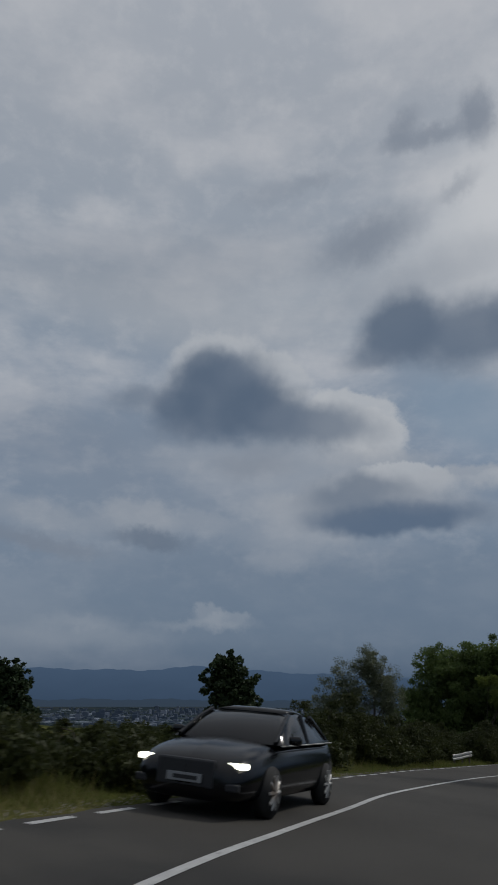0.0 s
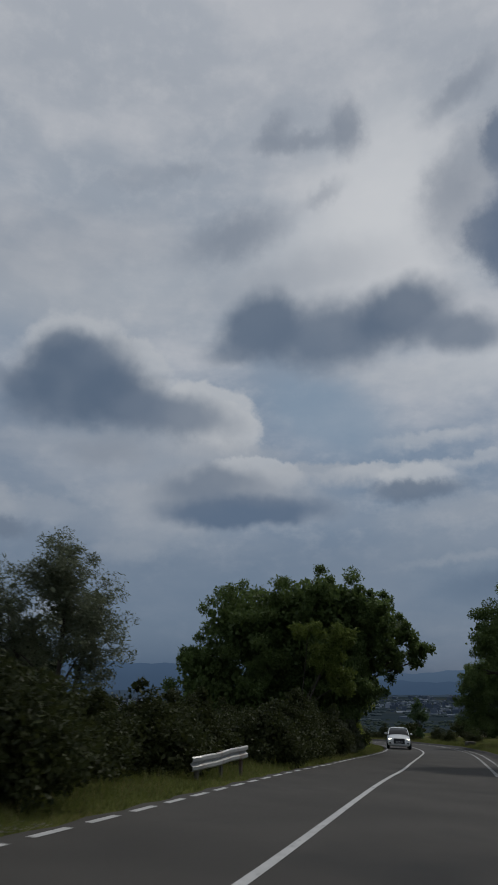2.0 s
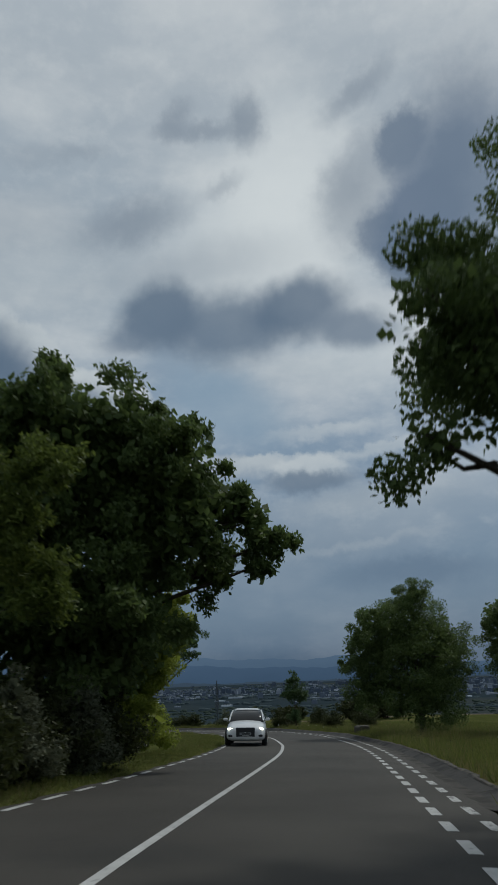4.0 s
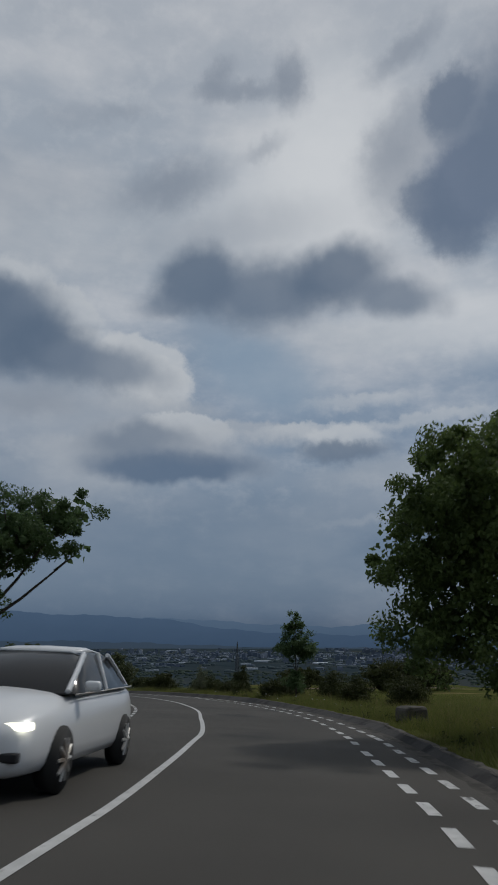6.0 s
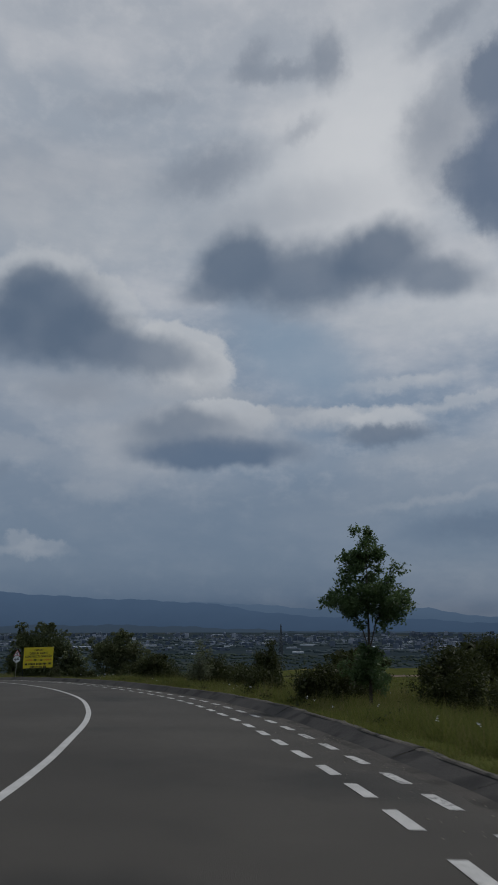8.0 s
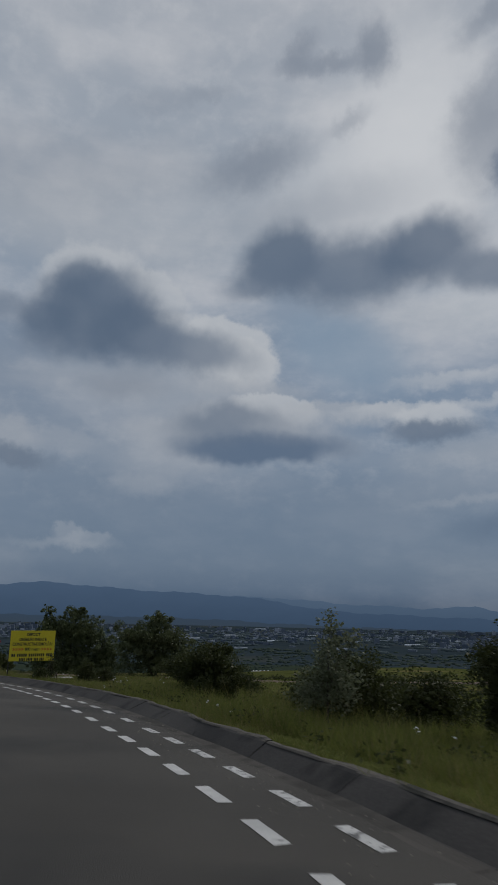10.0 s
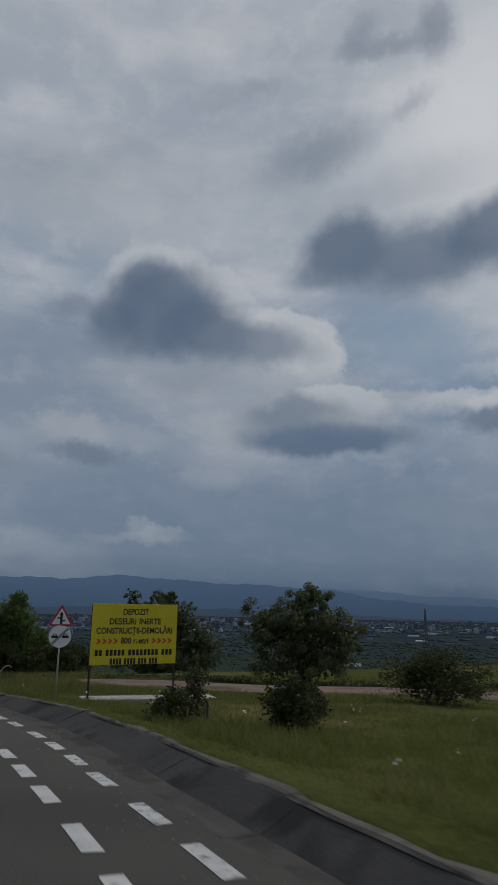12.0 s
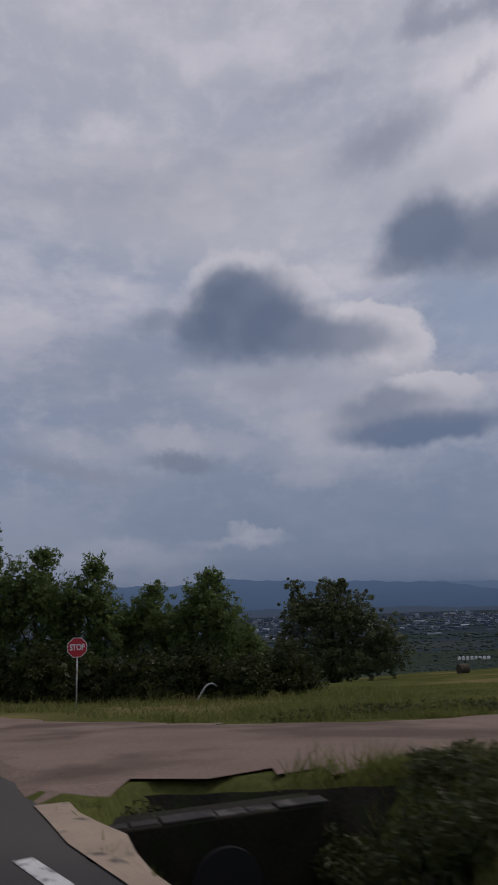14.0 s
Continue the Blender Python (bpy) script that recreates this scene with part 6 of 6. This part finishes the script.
def gravel():
    """Loose stones along the edge of the asphalt."""
    rg = np.random.default_rng(12)
    n = 2600
    x, y = verge_points(n, -2, 34, 0.0, -0.55, rg, 1.2)
    r = rg.uniform(0.008, 0.03, n)
    z = land_z(x, y)
    # chips washed onto the outer line of the bend
    k = rg.choice(np.where((CENTRE[:, 1] > 86) & (CENTRE[:, 1] < 158) & (np.arange(len(CENTRE)) < 470))[0], 1400)
    chip = CENTRE[k] + RIGHTWARD[k] * (OUTER_LINE[k] + rg.normal(0.0, 0.3, 1400).clip(-0.6, 0.25))[:, None] + rg.uniform(-0.25, 0.25, (1400, 2))
    x, y, z = np.r_[x, chip[:, 0]], np.r_[y, chip[:, 1]], np.r_[z, road_z(chip[:, 0], chip[:, 1])]
    r = np.r_[r, rg.uniform(0.004, 0.016, 1400)]
    n += 1400
    base = np.array([(1, 0, 0), (-0.5, 0.87, 0), (-0.5, -0.87, 0), (0, 0, 0.8)])
    a = rg.uniform(0, math.tau, n)
    c, s = np.cos(a), np.sin(a)
    v = np.stack([base[None, :, 0] * c[:, None] - base[None, :, 1] * s[:, None], base[None, :, 0] * s[:, None] + base[None, :, 1] * c[:, None], np.broadcast_to(base[None, :, 2], (n, 4))], 2) * r[:, None, None]
    v = v + np.stack([x, y, z], 1)[:, None, :]
    tri = v[:, [0, 1, 3, 1, 2, 3, 2, 0, 3]]
    return tagged(quads_ob("gravel", tri.reshape(-1, 3), 3, GRAVEL_SOIL), "loose grey gravel along the asphalt edge", "gravel", kind="stuff")


# ---- grass ----
def blades(name, x, y, height, width, material, label, rg, lean=0.45):
    n = len(x)
    z = land_z(x, y) - 0.02
    a = rg.uniform(0, math.tau, n)
    side = np.stack([np.cos(a), np.sin(a), np.zeros(n)], 1) * (width * rg.uniform(0.6, 1.3, n))[:, None] / 2
    base = np.stack([x, y, z], 1)
    h = height * rg.uniform(0.55, 1.3, n)
    bend = np.stack([rg.normal(size=n), rg.normal(size=n), np.zeros(n)], 1) * (h * lean)[:, None]
    tip = base + bend + np.stack([np.zeros(n), np.zeros(n), h], 1)
    tri = np.stack([base - side, base + side, tip], 1)
    ob = quads_ob(name, tri.reshape(-1, 3), 3, material)
    return tagged(ob, label, "grass", kind="stuff")


def verge_points(n, y0, y1, o0, o1, rg, power=1.0):
    ks = np.where((CENTRE[:, 1] >= y0) & (CENTRE[:, 1] <= y1) & (np.arange(len(CENTRE)) < 470))[0]
    k = rg.choice(ks, n)
    off = o0 + (o1 - o0) * rg.uniform(0, 1, n) ** power
    edge = np.where(off < 0, -LEFT_EDGE[k] - 0.2, np.where((CENTRE[k, 1] > GUTTER[0]) & (CENTRE[k, 1] < GUTTER[1]), GUTTER_OUT[k], ASPHALT_RIGHT[k]))
    p = CENTRE[k] + RIGHTWARD[k] * (edge + off)[:, None] + rg.uniform(-0.3, 0.3, (n, 2)) * np.array([0.2, 1])
    return p[:, 0], p[:, 1]


def grow():
    rg = np.random.default_rng(99)
    patches = []
    patches.append((*verge_points(90000, -4, 112, -0.1, -2.2, rg, 0.8), 0.13, 0.016))
    patches.append((*verge_points(30000, 0, 66, -0.8, -5.0, rg, 0.9), 0.28, 0.02))
    patches.append((*verge_points(40000, 84, 118, -0.5, -14.0, rg, 1.0), 0.11, 0.025))
    patches.append((*verge_points(120000, 84, 160, 0.0, 3.0, rg, 1.1), 0.13, 0.012))
    patches.append((*verge_points(200000, 84, 158, 0.9, 9.0, rg, 1.2), 0.34, 0.016))
    patches.append((*verge_points(80000, 84, 158, 6.0, 26.0, rg, 1.2), 0.3, 0.03))
    patches.append((*verge_points(50000, 10, 86, 0.1, 9.0, rg, 1.2), 0.3, 0.03))
    x, y = rg.uniform(14, 62, 70000), 173.6 + 27 * rg.uniform(0, 1, 70000) ** 1.9
    patches.append((x, y + (x < 30) * (30 - x) * 0.35, 0.24, 0.035))
    x, y = rg.uniform(34.2, 48, 170000), rg.uniform(157, 167.4, 170000)
    patches.append((x, y, 0.15, 0.012))
    x, y = rg.normal(36, 1.6, 8000), rg.normal(164.6, 1.3, 8000)
    patches.append((x, y, 0.26, 0.022))
    x, y = rg.uniform(31.9, 35.5, 6000), rg.uniform(161.4, 166, 6000)
    patches.append((x[x + 0.3 * (y - 163) > 34.0], y[x + 0.3 * (y - 163) > 34.0], 0.22, 0.02))
    x, y = rg.normal(31.6, 0.22, 900), rg.normal(165.1, 0.25, 900)
    patches.append((x, y, 0.14, 0.016))
    xs, ys, hs, ws = [], [], [], []
    for x, y, h, w in patches:
        k, off = near_road(x, y)
        right = np.where((CENTRE[k, 1] > GUTTER[0]) & (CENTRE[k, 1] < GUTTER[1]), GUTTER_OUT[k] - 0.03, ASPHALT_RIGHT[k] + 0.12)
        clear = (off < -LEFT_EDGE[k] - 0.2 + 0.06 * np.sin(x * 3)) | (off > right + 0.06 * np.sin(y * 4))
        near = np.min(np.hypot(x[:, None] - DIRT_MID[None, ::4, 0], y[:, None] - DIRT_MID[None, ::4, 1]), axis=1)
        clear &= near > np.interp(x, (22, 27, 31, 33.5, 36, 46, 60), (3.6, 5.5, 5.4, 4.3, 3.3, 5.9, 6.7)) + 0.3 * np.sin(x * 2)
        clear &= (road_z(x, y) - land_z(x, y) < 0.14) | (x > 34.2) | (y < 158)
        clear &= ~((np.abs(x - 40.75) < 2.0) & (np.abs(y - 158.85 - (x - 40.75) * 0.26) < 0.4))
        xs.append(x[clear]), ys.append(y[clear])
        clump = 0.45 + 1.1 * np.clip(0.4 + wave(x, y, 0.45) * 0.5 + wave(y, x, 1.7) * 0.4, 0, 1)
        clump = clump * (1 - 0.6 * np.clip(1.6 - np.hypot(x - 40.4, y - 157.2) / 3.0, 0, 1))
        clump = clump * np.where(x > 38, np.interp(y, (136, 146), (1, 0.45)), 1)
        hs.append((h * clump)[clear]), ws.append(np.full(clear.sum(), w))
    x, y, h, w = (np.concatenate(q) for q in (xs, ys, hs, ws))
    dry = rg.uniform(0, 1, len(x)) < 0.1 + 0.5 * np.clip(wave(x, y, 2.6) * 0.6 + wave(y, x, 0.9) * 0.5 - 0.1, 0, 1)
    blades("grass", x[~dry], y[~dry], h[~dry], w[~dry], GRASS, "uneven green roadside grass", rg)
    blades("dry_grass", x[dry], y[dry], h[dry] * 1.35, w[dry] * 0.7, DRY_GRASS, "dry yellow grass stalks in the verge", rg, 0.3)


grow()
weeds()
gravel()

# painted dashes, one by one
dash_row("edge_dash", -LEFT_EDGE, 1.4, 0.87, 0.12, 4, 150, PAINT, road, start=0.35)
INNER_MARKS = ((120.38, 0), (121.89, 1), (124.92, 3), (128.62, 5), (130.07, 6), (133.47, 8), (136.3, 10), (158.88, 25), (161.81, 27), (165.59, 29), (168.62, 31), (171.26, 33), (172.85, 34), (176.78, 37), (178.36, 38), (182.28, 41), (196.3, 50))
OUTER_MARKS = ((122.64, 0), (124.12, 1), (125.6, 2), (129.28, 4), (130.8, 5), (134.33, 7), (135.78, 8), (158.94, 23), (161.87, 25), (165.74, 27), (168.87, 29), (172.02, 31), (173.61, 32), (177.75, 35), (179.36, 36), (183.3, 39), (184.93, 40), (188.75, 43), (190.33, 44), (194.29, 47), (198.9, 50))
dash_row("edge_dash", RIGHT_LINE, 1.4845, 0.84, 0.15, 50, 85.6, PAINT, road, start=0.414)
dash_row("edge_dash", RIGHT_LINE, 1.5, 0.8, 0.15, 50, 170, PAINT, road, marks=INNER_MARKS)
dash_row("edge_dash", OUTER_LINE, 1.5135, 0.84, 0.15, 50, 89.0, WORN_PAINT, road, start=0.223)
dash_row("edge_dash", OUTER_LINE, 1.5, 0.8, 0.15, 50, 170, WORN_PAINT, road, marks=OUTER_MARKS)
